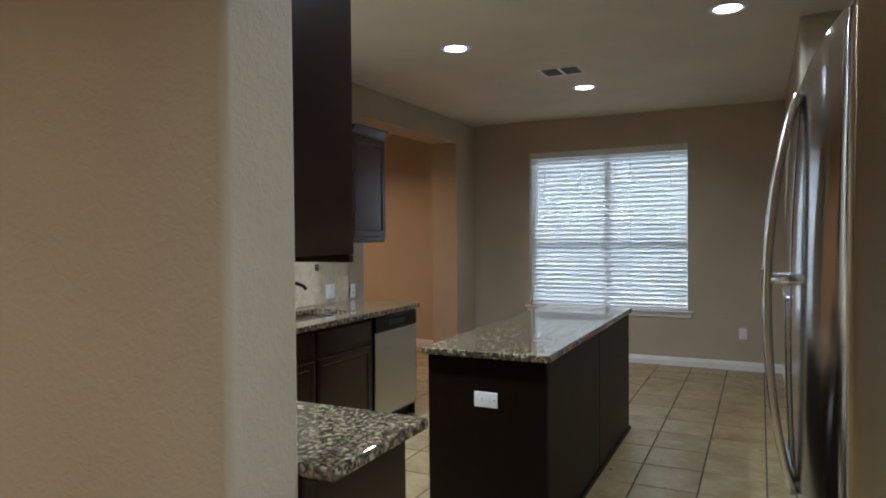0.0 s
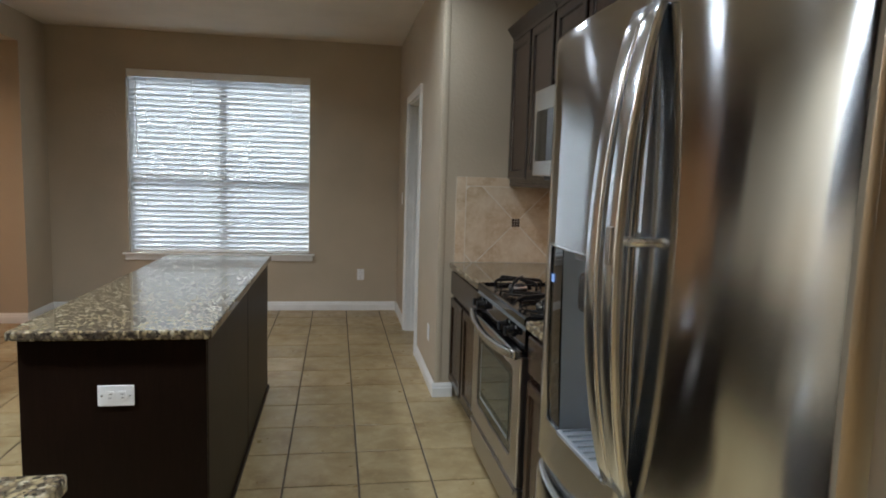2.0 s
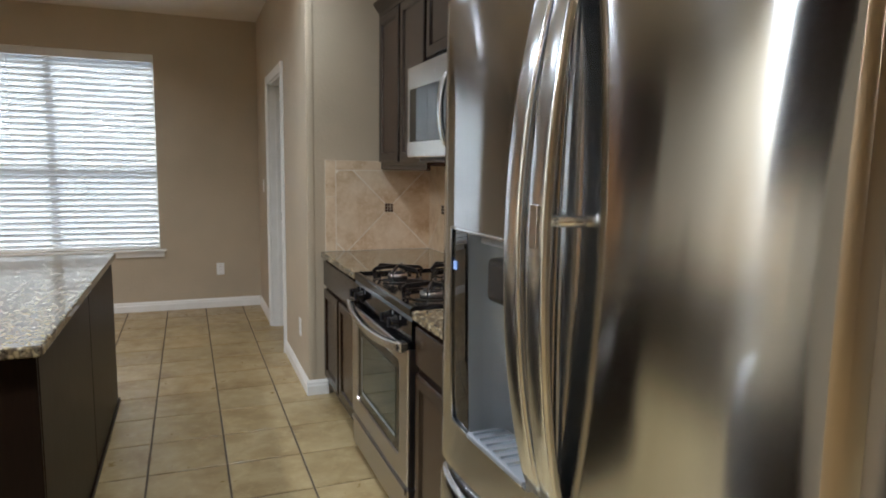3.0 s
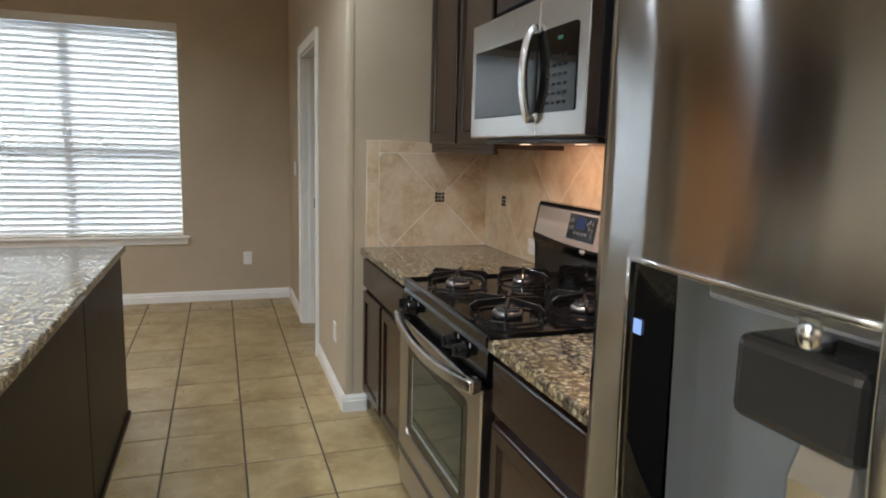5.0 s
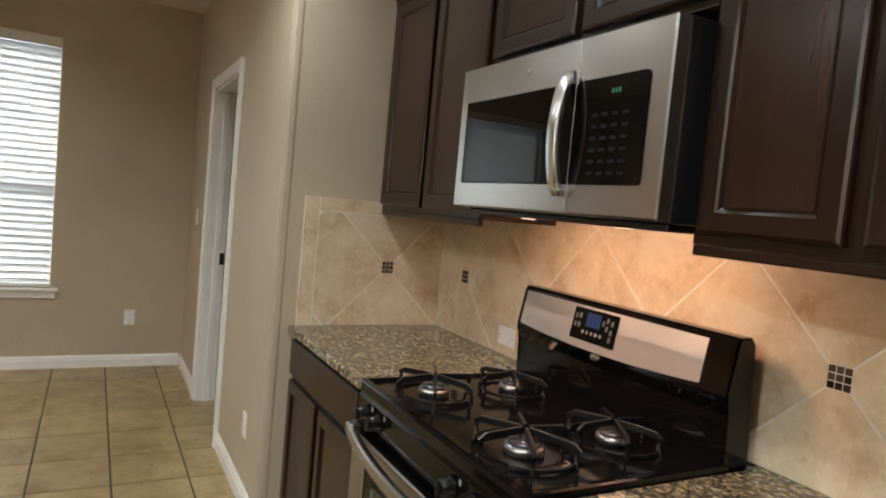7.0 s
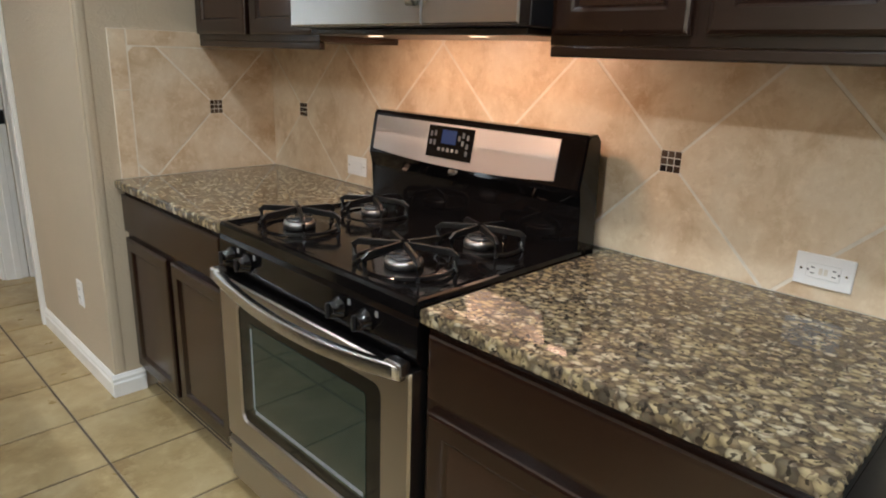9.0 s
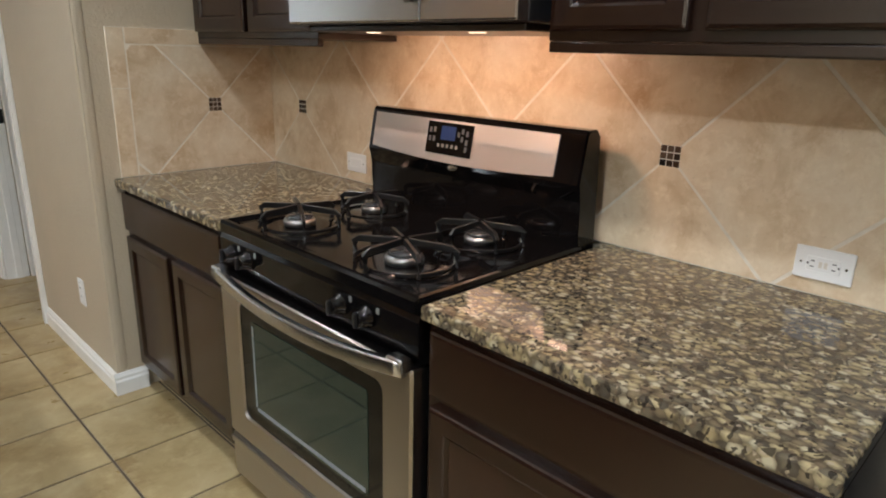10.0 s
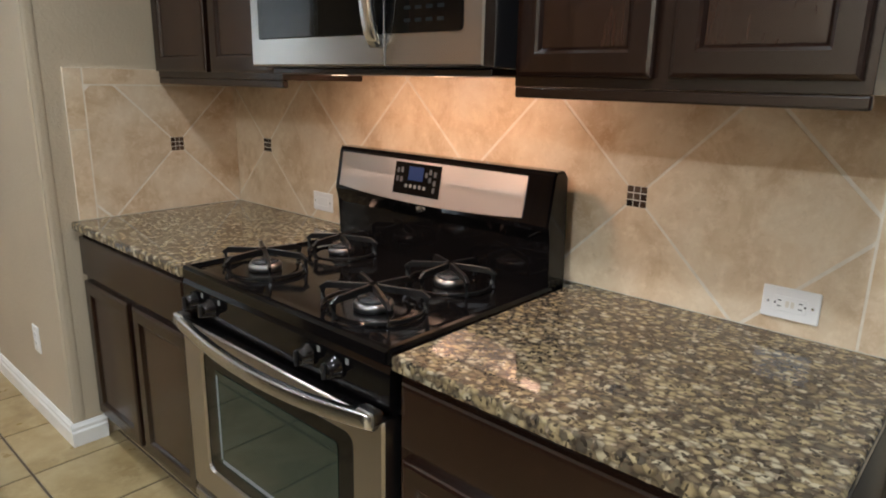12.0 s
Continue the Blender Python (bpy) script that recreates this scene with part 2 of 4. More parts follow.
# ---- helpers for meshes ----
def mesh_object(name, bm, mat, smooth=False):
    bmesh.ops.recalc_face_normals(bm, faces=bm.faces[:])
    me = bpy.data.meshes.new(name)
    if smooth:
        for f in bm.faces:
            f.smooth = True
    bm.to_mesh(me)
    bm.free()
    me.materials.append(mat)
    return new(name, me)


def part(name, bm, mat, parent, label="", smooth=False):
    ob = mesh_object(name, bm, mat, smooth)
    ob.parent = parent
    if label:
        ob["label"] = label
    return ob


def thing(name, m, label, category, group=""):
    ob = new(name)
    ob.empty_display_size = 0.1
    ob.matrix_world = m
    return tagged(ob, label, category, group)


def structure(name, bm, mat, label, category):
    return tagged(mesh_object(name, bm, mat), label, category, kind="structure")


def box(x0, x1, y0, y1, z0, z1, bev=0.0, seg=2, bm=None):
    bm = bm or bmesh.new()
    vs = bmesh.ops.create_cube(bm, size=1.0)["verts"]
    for v in vs:
        v.co = Vector(((x0 + x1) / 2 + v.co.x * (x1 - x0), (y0 + y1) / 2 + v.co.y * (y1 - y0), (z0 + z1) / 2 + v.co.z * (z1 - z0)))
    if bev:
        es = list({e for v in vs for e in v.link_edges})
        bmesh.ops.bevel(bm, geom=es, offset=bev, segments=seg, profile=0.5, affect="EDGES")
    return bm


def rounded(x0, x1, y0, y1, z0, z1, axis, r, seg=5, bev=0.0, bm=None):
    """A slab along an axis whose outline in the other two has round corners."""
    bm = bm or bmesh.new()
    lo, hi = {"x": ((y0, z0), (y1, z1)), "y": ((x0, z0), (x1, z1)), "z": ((x0, y0), (x1, y1))}[axis]
    a0, a1 = {"x": (x0, x1), "y": (y0, y1), "z": (z0, z1)}[axis]
    ring = []
    for cx, cy, s in ((hi[0] - r, hi[1] - r, 0), (lo[0] + r, hi[1] - r, 1), (lo[0] + r, lo[1] + r, 2), (hi[0] - r, lo[1] + r, 3)):
        for i in range(seg + 1):
            a = (s + i / seg) * math.pi / 2
            ring.append((cx + r * math.cos(a), cy + r * math.sin(a)))

    def at(p, a):
        return {"x": (a, p[0], p[1]), "y": (p[0], a, p[1]), "z": (p[0], p[1], a)}[axis]

    A = [bm.verts.new(at(p, a0)) for p in ring]
    B = [bm.verts.new(at(p, a1)) for p in ring]
    caps = [bm.faces.new(A), bm.faces.new(B[::-1])]
    n = len(ring)
    for i in range(n):
        bm.faces.new((A[i], A[(i + 1) % n], B[(i + 1) % n], B[i]))
    if bev:
        es = list({e for f in caps for e in f.edges})
        bmesh.ops.bevel(bm, geom=es, offset=bev, segments=2, profile=0.5, affect="EDGES")
    return bm


def lathe(profile, centre, axis="z", seg=28, bm=None):
    """A turned shape: (radius, height) pairs along an axis from the centre."""
    bm = bm or bmesh.new()
    c = Vector(centre)

    def at(r, h, a):
        u, v = r * math.cos(a), r * math.sin(a)
        return c + Vector({"z": (u, v, h), "x": (h, u, v), "y": (u, h, v)}[axis])

    rings = []
    for r, h in profile:
        if r < 1e-6:
            rings.append([bm.verts.new(at(0, h, 0))])
        else:
            rings.append([bm.verts.new(at(r, h, 2 * math.pi * i / seg)) for i in range(seg)])
    for p, q in zip(rings, rings[1:]):
        for i in range(seg):
            j = (i + 1) % seg
            if len(p) == 1 and len(q) > 1:
                bm.faces.new((p[0], q[i], q[j]))
            elif len(q) == 1 and len(p) > 1:
                bm.faces.new((p[i], p[j], q[0]))
            elif len(p) > 1:
                bm.faces.new((p[i], p[j], q[j], q[i]))
    for end in (rings[0], rings[-1]):
        if len(end) > 2:
            bm.faces.new(end)
    return bm


def sweep(points, section, up=(0, 0, 1), bm=None):
    """A section (a list of pairs) drawn along a line of points; its second axis keeps to up."""
    bm = bm or bmesh.new()
    pts = [Vector(p) for p in points]
    rings = []
    for i, p in enumerate(pts):
        d = (pts[min(i + 1, len(pts) - 1)] - pts[max(i - 1, 0)]).normalized()
        s = d.cross(Vector(up))
        s = s.normalized() if s.length > 1e-4 else Vector((1, 0, 0))
        u = s.cross(d).normalized()
        rings.append([bm.verts.new(p + s * a + u * b) for a, b in section])
    n = len(section)
    for p, q in zip(rings, rings[1:]):
        for i in range(n):
            bm.faces.new((p[i], p[(i + 1) % n], q[(i + 1) % n], q[i]))
    bm.faces.new(rings[0])
    bm.faces.new(rings[-1][::-1])
    return bm


def circle(r, n=10):
    return [(r * math.cos(2 * math.pi * i / n), r * math.sin(2 * math.pi * i / n)) for i in range(n)]


def oblong(a, b, r, n=3):
    out = []
    for cx, cy, s in ((a - r, b - r, 0), (r - a, b - r, 1), (r - a, r - b, 2), (a - r, r - b, 3)):
        for i in range(n + 1):
            t = (s + i / n) * math.pi / 2
            out.append((cx + r * math.cos(t), cy + r * math.sin(t)))
    return out


def ring_panel(x0, x1, z0, z1, loops, back):
    """A framed front facing -y: loops of (inset, y) from the edge inwards, and a back plane."""
    bm = bmesh.new()
    rows = []
    for inset, y in [(0.0, back)] + loops:
        rows.append([bm.verts.new((x, y, z)) for x, z in ((x0 + inset, z0 + inset), (x1 - inset, z0 + inset), (x1 - inset, z1 - inset), (x0 + inset, z1 - inset))])
    for p, q in zip(rows, rows[1:]):
        for i in range(4):
            bm.faces.new((p[i], p[(i + 1) % 4], q[(i + 1) % 4], q[i]))
    bm.faces.new(rows[0])
    bm.faces.new(rows[-1])
    return bm


# ---- structure ----
KITCHEN_H = 2.78
X_WALL, X_STUB, X_LEFT = 0.785, 0.0, -3.42
Y_WINDOW, Y_STUB, Y_NEAR = 12.385, 9.572, 6.17
WIN = (-2.70, -0.925, 0.60, 2.41)
DOOR = (10.60, 11.43, 2.09)
OPEN = (9.86, 11.85, 2.52)


def wall_with_hole(along, a0, a1, t0, t1, z0, z1, h0, h1, hz0, hz1):
    """A wall along x or y between t0 and t1, with one opening."""
    bm = bmesh.new()

    def put_box(p, q, r, s):
        if q - p > 1e-4 and s - r > 1e-4:
            if along == "x":
                box(p, q, t0, t1, r, s, bm=bm)
            else:
                box(t0, t1, p, q, r, s, bm=bm)

    put_box(a0, h0, z0, z1)
    put_box(h1, a1, z0, z1)
    put_box(h0, h1, z0, hz0)
    put_box(h0, h1, hz1, z1)
    return bm


structure("wall_north", wall_with_hole("x", -6.2, 1.9, Y_WINDOW, Y_WINDOW + 0.16, 0, KITCHEN_H, WIN[0], WIN[1], WIN[2], WIN[3]), M_WALL, "tan painted textured wall around the breakfast window", "wall")
structure("wall_pantry", wall_with_hole("y", Y_STUB, Y_WINDOW, X_STUB, X_STUB + 0.12, 0, KITCHEN_H, DOOR[0], DOOR[1], 0, DOOR[2]), M_WALL, "tan textured wall with a cased doorway", "wall")
bm = box(X_STUB + 0.12, X_WALL, Y_STUB, Y_STUB + 0.12, 0, KITCHEN_H)
structure("wall_stub", bm, M_WALL, "tan textured wall return at the end of the counter", "wall")
# the bull-nosed outer corner of the return
structure("wall_corner_bead", rounded(X_STUB - 0.004, X_STUB + 0.05, Y_STUB - 0.004, Y_STUB + 0.05, 0, KITCHEN_H, "z", 0.02), M_WALL, "rounded tan plaster wall corner", "wall corner")
structure("wall_east", box(X_WALL, X_WALL + 0.14, 5.86, Y_STUB + 0.12, 0, KITCHEN_H), M_WALL, "tan textured wall behind the range and cabinets", "wall")
structure("wall_west", wall_with_hole("y", 5.94, Y_WINDOW, X_LEFT - 0.32, X_LEFT, 0, KITCHEN_H, OPEN[0], OPEN[1], 0, OPEN[2]), M_WALL, "tan textured wall with a wide opening to the next room", "wall")
structure("wall_near_left", rounded(-6.2, -1.21, 5.94, 6.17, 0, KITCHEN_H, "z", 0.018), M_WALL, "tan textured wall end with rounded corners", "wall")
structure("wall_near_right", rounded(-0.035, X_WALL + 0.14, 5.84, 6.0, 0, KITCHEN_H, "z", 0.018), M_WALL, "tan textured wall end beside the refrigerator", "wall")
structure("wall_hall_right", box(1.9, 2.04, 1.0, 12.545, 0, KITCHEN_H), M_WALL, "tan textured wall of the hall", "wall")
structure("wall_hall_back", box(-6.2, 1.9, 0.86, 1.0, 0, KITCHEN_H), M_WALL, "tan textured wall of the hall", "wall")
structure("wall_far_left", box(-6.34, -6.2, 0.86, 12.545, 0, KITCHEN_H), M_WALL, "tan textured wall of the next room", "wall")
structure("ceiling", box(-6.34, 2.04, 0.86, 12.545, KITCHEN_H, KITCHEN_H + 0.12), M_CEIL, "tan textured flat ceiling", "ceiling")

FLOOR = structure("floor", box(-6.34, 2.04, 0.86, 12.545, -0.12, -0.005), M_GROUT, "beige ceramic tile floor with dark grout", "floor")


def baseboard(name, a, b, out, label="white moulded wooden baseboard"):
    """A moulded board along a wall from a to b; out is the way it faces."""
    d = Vector((b[0] - a[0], b[1] - a[1], 0))
    n = d.length
    prof = [(0, 0), (0.014, 0), (0.014, 0.058), (0.010, 0.066), (0.010, 0.078), (0.006, 0.086), (0.004, 0.094), (0, 0.094)]
    bm = bmesh.new()
    rows = []
    for p in (a, b):
        rows.append([bm.verts.new((p[0] + out[0] * u, p[1] + out[1] * u, z)) for u, z in prof])
    k = len(prof)
    for i in range(k):
        bm.faces.new((rows[0][i], rows[0][(i + 1) % k], rows[1][(i + 1) % k], rows[1][i]))
    bm.faces.new(rows[0])
    bm.faces.new(rows[1])
    return structure(name, bm, M_TRIM, label, "baseboard")


baseboard("baseboard", (X_LEFT, Y_WINDOW), (X_STUB - 0.014, Y_WINDOW), (0, -1))
baseboard("baseboard", (X_STUB, Y_WINDOW - 0.014), (X_STUB, DOOR[1] + 0.062), (-1, 0))
baseboard("baseboard", (X_STUB, DOOR[0] - 0.062), (X_STUB - 0.004, Y_STUB - 0.004), (-1, 0))
baseboard("baseboard", (X_STUB - 0.018, Y_STUB - 0.004), (X_STUB + 0.115, Y_STUB - 0.004), (0, -1))
baseboard("baseboard", (X_LEFT, Y_WINDOW - 0.014), (X_LEFT, OPEN[1]), (1, 0))
baseboard("baseboard", (X_LEFT, OPEN[1]), (X_LEFT - 0.32, OPEN[1]), (0, -1))
baseboard("baseboard", (-6.2, Y_WINDOW), (X_LEFT - 0.32, Y_WINDOW), (0, -1))


def casing():
    d = thing("door_1", pose(X_STUB, DOOR[0], 0), "white painted door casing and jamb of an open doorway", "door frame")
    d["kind"] = "structure"
    w, h = DOOR[1] - DOOR[0], DOOR[2]
    # local x across the wall, local y along it
    for y0 in (-0.060, w - 0.004):
        bm = box(-0.018, 0.0, y0, y0 + 0.064, 0, h + 0.0635, 0.004)
        box(-0.024, -0.016, y0 + (0.0 if y0 < 0 else 0.04), y0 + (0.024 if y0 < 0 else 0.064), 0, h + 0.0635, 0.003, bm=bm)
        part("casing", bm, M_TRIM, d)
    part("head_casing", box(-0.019, 0.0, 0.004, w - 0.004, h - 0.004, h + 0.064, 0.004), M_TRIM, d)
    for y0, y1 in ((0.0005, 0.018), (w - 0.018, w - 0.0005)):
        part("jamb", box(0.0005, 0.119, y0, y1, 0, h - 0.018, 0.001), M_TRIM, d)
    part("head_jamb", box(0.0005, 0.119, 0.0185, w - 0.0185, h - 0.018, h - 0.0005, 0.001), M_TRIM, d)
    for y0, y1 in ((0.018, 0.030), (w - 0.030, w - 0.018)):
        part("door_stop", box(0.05, 0.085, y0, y1, 0, h - 0.02, 0.002), M_TRIM, d)
    s = part("strike_plate", box(0.086, 0.117, w - 0.0205, w - 0.0175, 0.93, 1.01, 0.001), M_BLACK_SATIN, d, "dark bronze strike plate")
    return d


casing()
# the door leaf, swung open into the room behind
leaf = thing("interior_door", pose(0.09, DOOR[1] - 0.03, 0.008, 0, 0, 0), "white painted panel door standing open", "door")
leaf_bm = box(0.03, 0.80, -0.036, 0.0, 0, 2.05, 0.003)
part("leaf", leaf_bm, M_TRIM, leaf)
for z0, z1 in ((0.22, 0.85), (1.02, 1.86)):
    for x0, x1 in ((0.15, 0.38), (0.46, 0.69)):
        b2 = ring_panel(x0, x1, z0, z1, [(0.0, -0.042), (0.012, -0.044), (0.03, -0.038)], -0.036)
        part("panel", b2, M_TRIM, leaf)


# ---- window, blind and what lies outside ----
def window():
    x0, x1, z0, z1 = WIN
    w = thing("window_1", pose(0, Y_WINDOW, 0), "white double window with a mullion behind blinds", "window")
    w["kind"] = "structure"
    xm = (x0 + x1) / 2
    for a, b in ((x0 + 0.001, x0 + 0.028), (x1 - 0.028, x1 - 0.001)):
        part("window_frame", box(a, b, 0.112, 0.158, z0 + 0.001, z1 - 0.001, 0.004), M_TRIM, w)
    for a, b in ((z0 + 0.001, z0 + 0.028), (z1 - 0.028, z1 - 0.001)):
        part("window_frame", box(x0 + 0.028, x1 - 0.028, 0.112, 0.158, a, b, 0.004), M_TRIM, w)
    part("mullion", box(xm - 0.028, xm + 0.028, 0.110, 0.1585, z0 + 0.028, z1 - 0.028, 0.004), M_TRIM, w)
    for a, b in ((x0 + 0.028, xm - 0.028), (xm + 0.028, x1 - 0.028)):
        part("meeting_rail", box(a, b, 0.114, 0.156, 1.365, 1.40, 0.004), M_TRIM, w)
        for c, d in ((z0 + 0.028, 1.365), (1.40, z1 - 0.028)):
            p = part("pane", box(a, b, 0.134, 0.138, c, d), M_GLASS, w)
            p.visible_shadow = False
    part("window_sill", box(x0 - 0.055, x1 + 0.055, -0.045, 0.108, z0 - 0.022, z0 - 0.0005, 0.006), M_TRIM, w)
    part("apron", box(x0 - 0.035, x1 + 0.035, -0.018, -0.0005, z0 - 0.075, z0 - 0.0225, 0.005), M_TRIM, w)
    return w


window()


def blind():
    x0, x1, z0, z1 = WIN
    b = thing("window_blind", pose(0, Y_WINDOW + 0.05, 0), "white wooden slatted blind lowered over the window", "blind")
    part("valance", box(x0 + 0.004, x1 - 0.004, -0.045, -0.030, z1 - 0.076, z1 - 0.002, 0.003), M_TRIM, b)
    part("headrail", box(x0 + 0.01, x1 - 0.01, -0.028, 0.030, z1 - 0.05, z1 - 0.001, 0.001), M_TRIM, b)
    pitch, z = 0.0525, z1 - 0.100
    sl = bmesh.new()
    c, s = math.cos(radians(54)), math.sin(radians(54))
    prof = [(-0.031, 0.0), (-0.015, 0.0024), (0, 0.0032), (0.015, 0.0024), (0.031, 0.0), (0.015, -0.0002), (0, 0.0006), (-0.015, -0.0002)]
    rows = [[sl.verts.new((x, u * c + v * s, -u * s + v * c)) for u, v in prof] for x in (x0 + 0.008, x1 - 0.008)]
    for i in range(8):
        sl.faces.new((rows[0][i], rows[0][(i + 1) % 8], rows[1][(i + 1) % 8], rows[1][i]))
    sl.faces.new(rows[0])
    sl.faces.new(rows[1])
    first = part("slat", sl, M_SLAT, b)
    first.location = (0, 0, z)
    while z > z0 + 0.075:
        z -= pitch
        k = first.copy()
        scene.collection.objects.link(k)
        k.location = (0, 0, z)
    part("bottom_rail", box(x0 + 0.008, x1 - 0.008, -0.026, 0.022, z0 + 0.006, z0 + 0.026, 0.003), M_TRIM, b)
    for x in (x0 + 0.18, (x0 + x1) / 2 - 0.28, (x0 + x1) / 2 + 0.28, x1 - 0.18):
        part("ladder_cord", sweep([(x, -0.027, z0 + 0.02), (x, -0.027, z1 - 0.05)], circle(0.0012, 6), (0, 1, 0)), M_TRIM, b)
    part("tilt_wand", sweep([(x0 + 0.09, -0.05, z1 - 0.08), (x0 + 0.092, -0.05, z1 - 0.85)], circle(0.004, 8), (0, 1, 0)), M_TRIM, b)
    return b


blind()
structure("ground", box(-400, 400, 12.56, 800, -0.5, -0.3), M_GRASS, "mown green lawn outside the window", "ground")


def fence():
    m = wood("weathered_cedar", (0.16, 0.11, 0.075), (0.34, 0.26, 0.19), 0.8, (6, 6, 0.6))
    f = thing("garden_fence", pose(-2.0, 17.5, -0.3), "weathered wooden board fence across the back yard", "fence")
    one = part("board", box(-0.068, 0.068, 0, 0.018, 0, 2.1, 0.003, 1), m, f)
    one.location = (-7, 0, 0)
    for i in range(1, 100):
        k = one.copy()
        scene.collection.objects.link(k)
        k.location = (-7 + i * 0.142, 0.002 * (i % 3), 0)
    for z in (0.3, 1.45):
        part("rail", box(-7.1, 7.2, 0.02, 0.06, z, z + 0.09), m, f)
    return f


fence()


# ---- ceiling fixtures ----
def downlight(x, y, warm=False, power=30, beam=150, tone=(1.0, 0.76, 0.52)):
    d = thing("recessed_light", pose(x, y, KITCHEN_H), "lit round recessed ceiling light with a white trim ring", "ceiling light", "recessed ceiling lights")
    part("trim_ring", lathe([(0.088, -0.004), (0.090, -0.008), (0.110, -0.005), (0.112, -0.0005), (0.088, -0.0005)], (0, 0, 0), seg=36), M_TRIM, d, smooth=True)
    part("lens", lathe([(0.0, -0.0065), (0.06, -0.006), (0.0875, -0.003), (0.0875, -0.001), (0, -0.001)], (0, 0, 0), seg=32), M_LAMP_WARM if warm else M_LAMP, d, "glowing lens", smooth=True)
    col = tone if warm else (1.0, 0.95, 0.88)
    o = lamp("downlight", "AREA", look((x, y, KITCHEN_H - 0.012), (x, y, 0)), power, col, size=0.165)
    o.data.spread = radians(beam)
    return d


# the last two are unseen, added to brighten the range wall and counters
for lx, ly, k in ((-2.19, 9.20, 1), (-0.40, 9.20, 1), (-1.67, 10.87, 1), (-2.75, 7.22, 8.8), (-0.55, 7.15, 1.7)):
    downlight(lx, ly, power=CANS * k)
# unseen hall lamps, added to light the near wall ends and the refrigerator
downlight(-2.6, 4.2, True, HALL * 0.95, tone=(1.0, 0.70, 0.44))
for lx, ly in ((-4.2, 5.6), (-5.4, 5.3)):
    downlight(lx, ly, True, HALL)
downlight(0.9, 4.7, power=HALL * 2.4)
# unseen lamp, added for the orange light in the next room
downlight(-5.0, 10.6, True, SIDE, tone=(1.0, 0.56, 0.29))


def ceiling_vent():
    v = thing("ceiling_vent", pose(-1.69, 10.18, KITCHEN_H), "white metal ceiling air vent with dark louvres", "air vent")
    for a in ((-0.17, 0.17, -0.135, -0.113), (-0.17, 0.17, 0.113, 0.135), (-0.17, -0.148, -0.113, 0.113), (0.148, 0.17, -0.113, 0.113), (-0.012, 0.012, -0.113, 0.113)):
        part("frame", box(*a, -0.010, -0.0005, 0.002), M_TRIM, v)
    part("backing", box(-0.148, 0.148, -0.113, 0.113, -0.003, -0.0007), M_DARK, v)
    for i in range(8):
        y = -0.098 + i * 0.028
        for x0, x1 in ((-0.147, -0.013), (0.013, 0.147)):
            part("slat", box(x0, x1, y, y + 0.004, -0.010, -0.0035), M_GREY, v)
    return v


ceiling_vent()


# ---- cabinets ----
def front(name, x0, x1, z0, z1, parent, plain=False, fw=0.058):
    """A cabinet door or drawer front facing -y, with its panel."""
    if plain:
        loops = [(0.0, -0.016), (0.004, -0.020), (0.012, -0.0205)]
        return part(name, ring_panel(x0, x1, z0, z1, loops, -0.0005), M_WOOD, parent)
    loops = [(0.0, -0.015), (0.003, -0.0185), (0.010, -0.0205), (fw - 0.012, -0.0205), (fw - 0.006, -0.0175), (fw, -0.010)]
    d = part(name, ring_panel(x0, x1, z0, z1, loops, -0.0005), M_WOOD, parent)
    i = fw + 0.001
    part("panel", ring_panel(x0 + i, x1 - i, z0 + i, z1 - i, [(0.0, -0.0112), (0.012, -0.0115)], -0.0102), M_WOOD_PANEL, d)
    return d


def base_cabinet(m, w, depth, doors, label, drawers=True, top=0.858, ends=()):
    """Local: x from 0 to w, front at y = 0 facing -y, back at y = depth."""
    c = thing("base_cabinet", m, label, "cabinet")
    part("body", box(0.001, w - 0.001, 0, depth, 0.095, top, 0.001), M_WOOD, c)
    part("toe_kick", box(0.02, w - 0.02, 0.06, depth, 0.001, 0.095), M_TOE, c)
    step = w / doors
    for i in range(doors):
        a, b = i * step + 0.018, (i + 1) * step - 0.018
        zt = top - 0.02
        if drawers:
            front("drawer_front", a, b, zt - 0.145, zt, c, True)
            zt -= 0.175
        front("door", a, b, 0.125, zt, c)
    return c


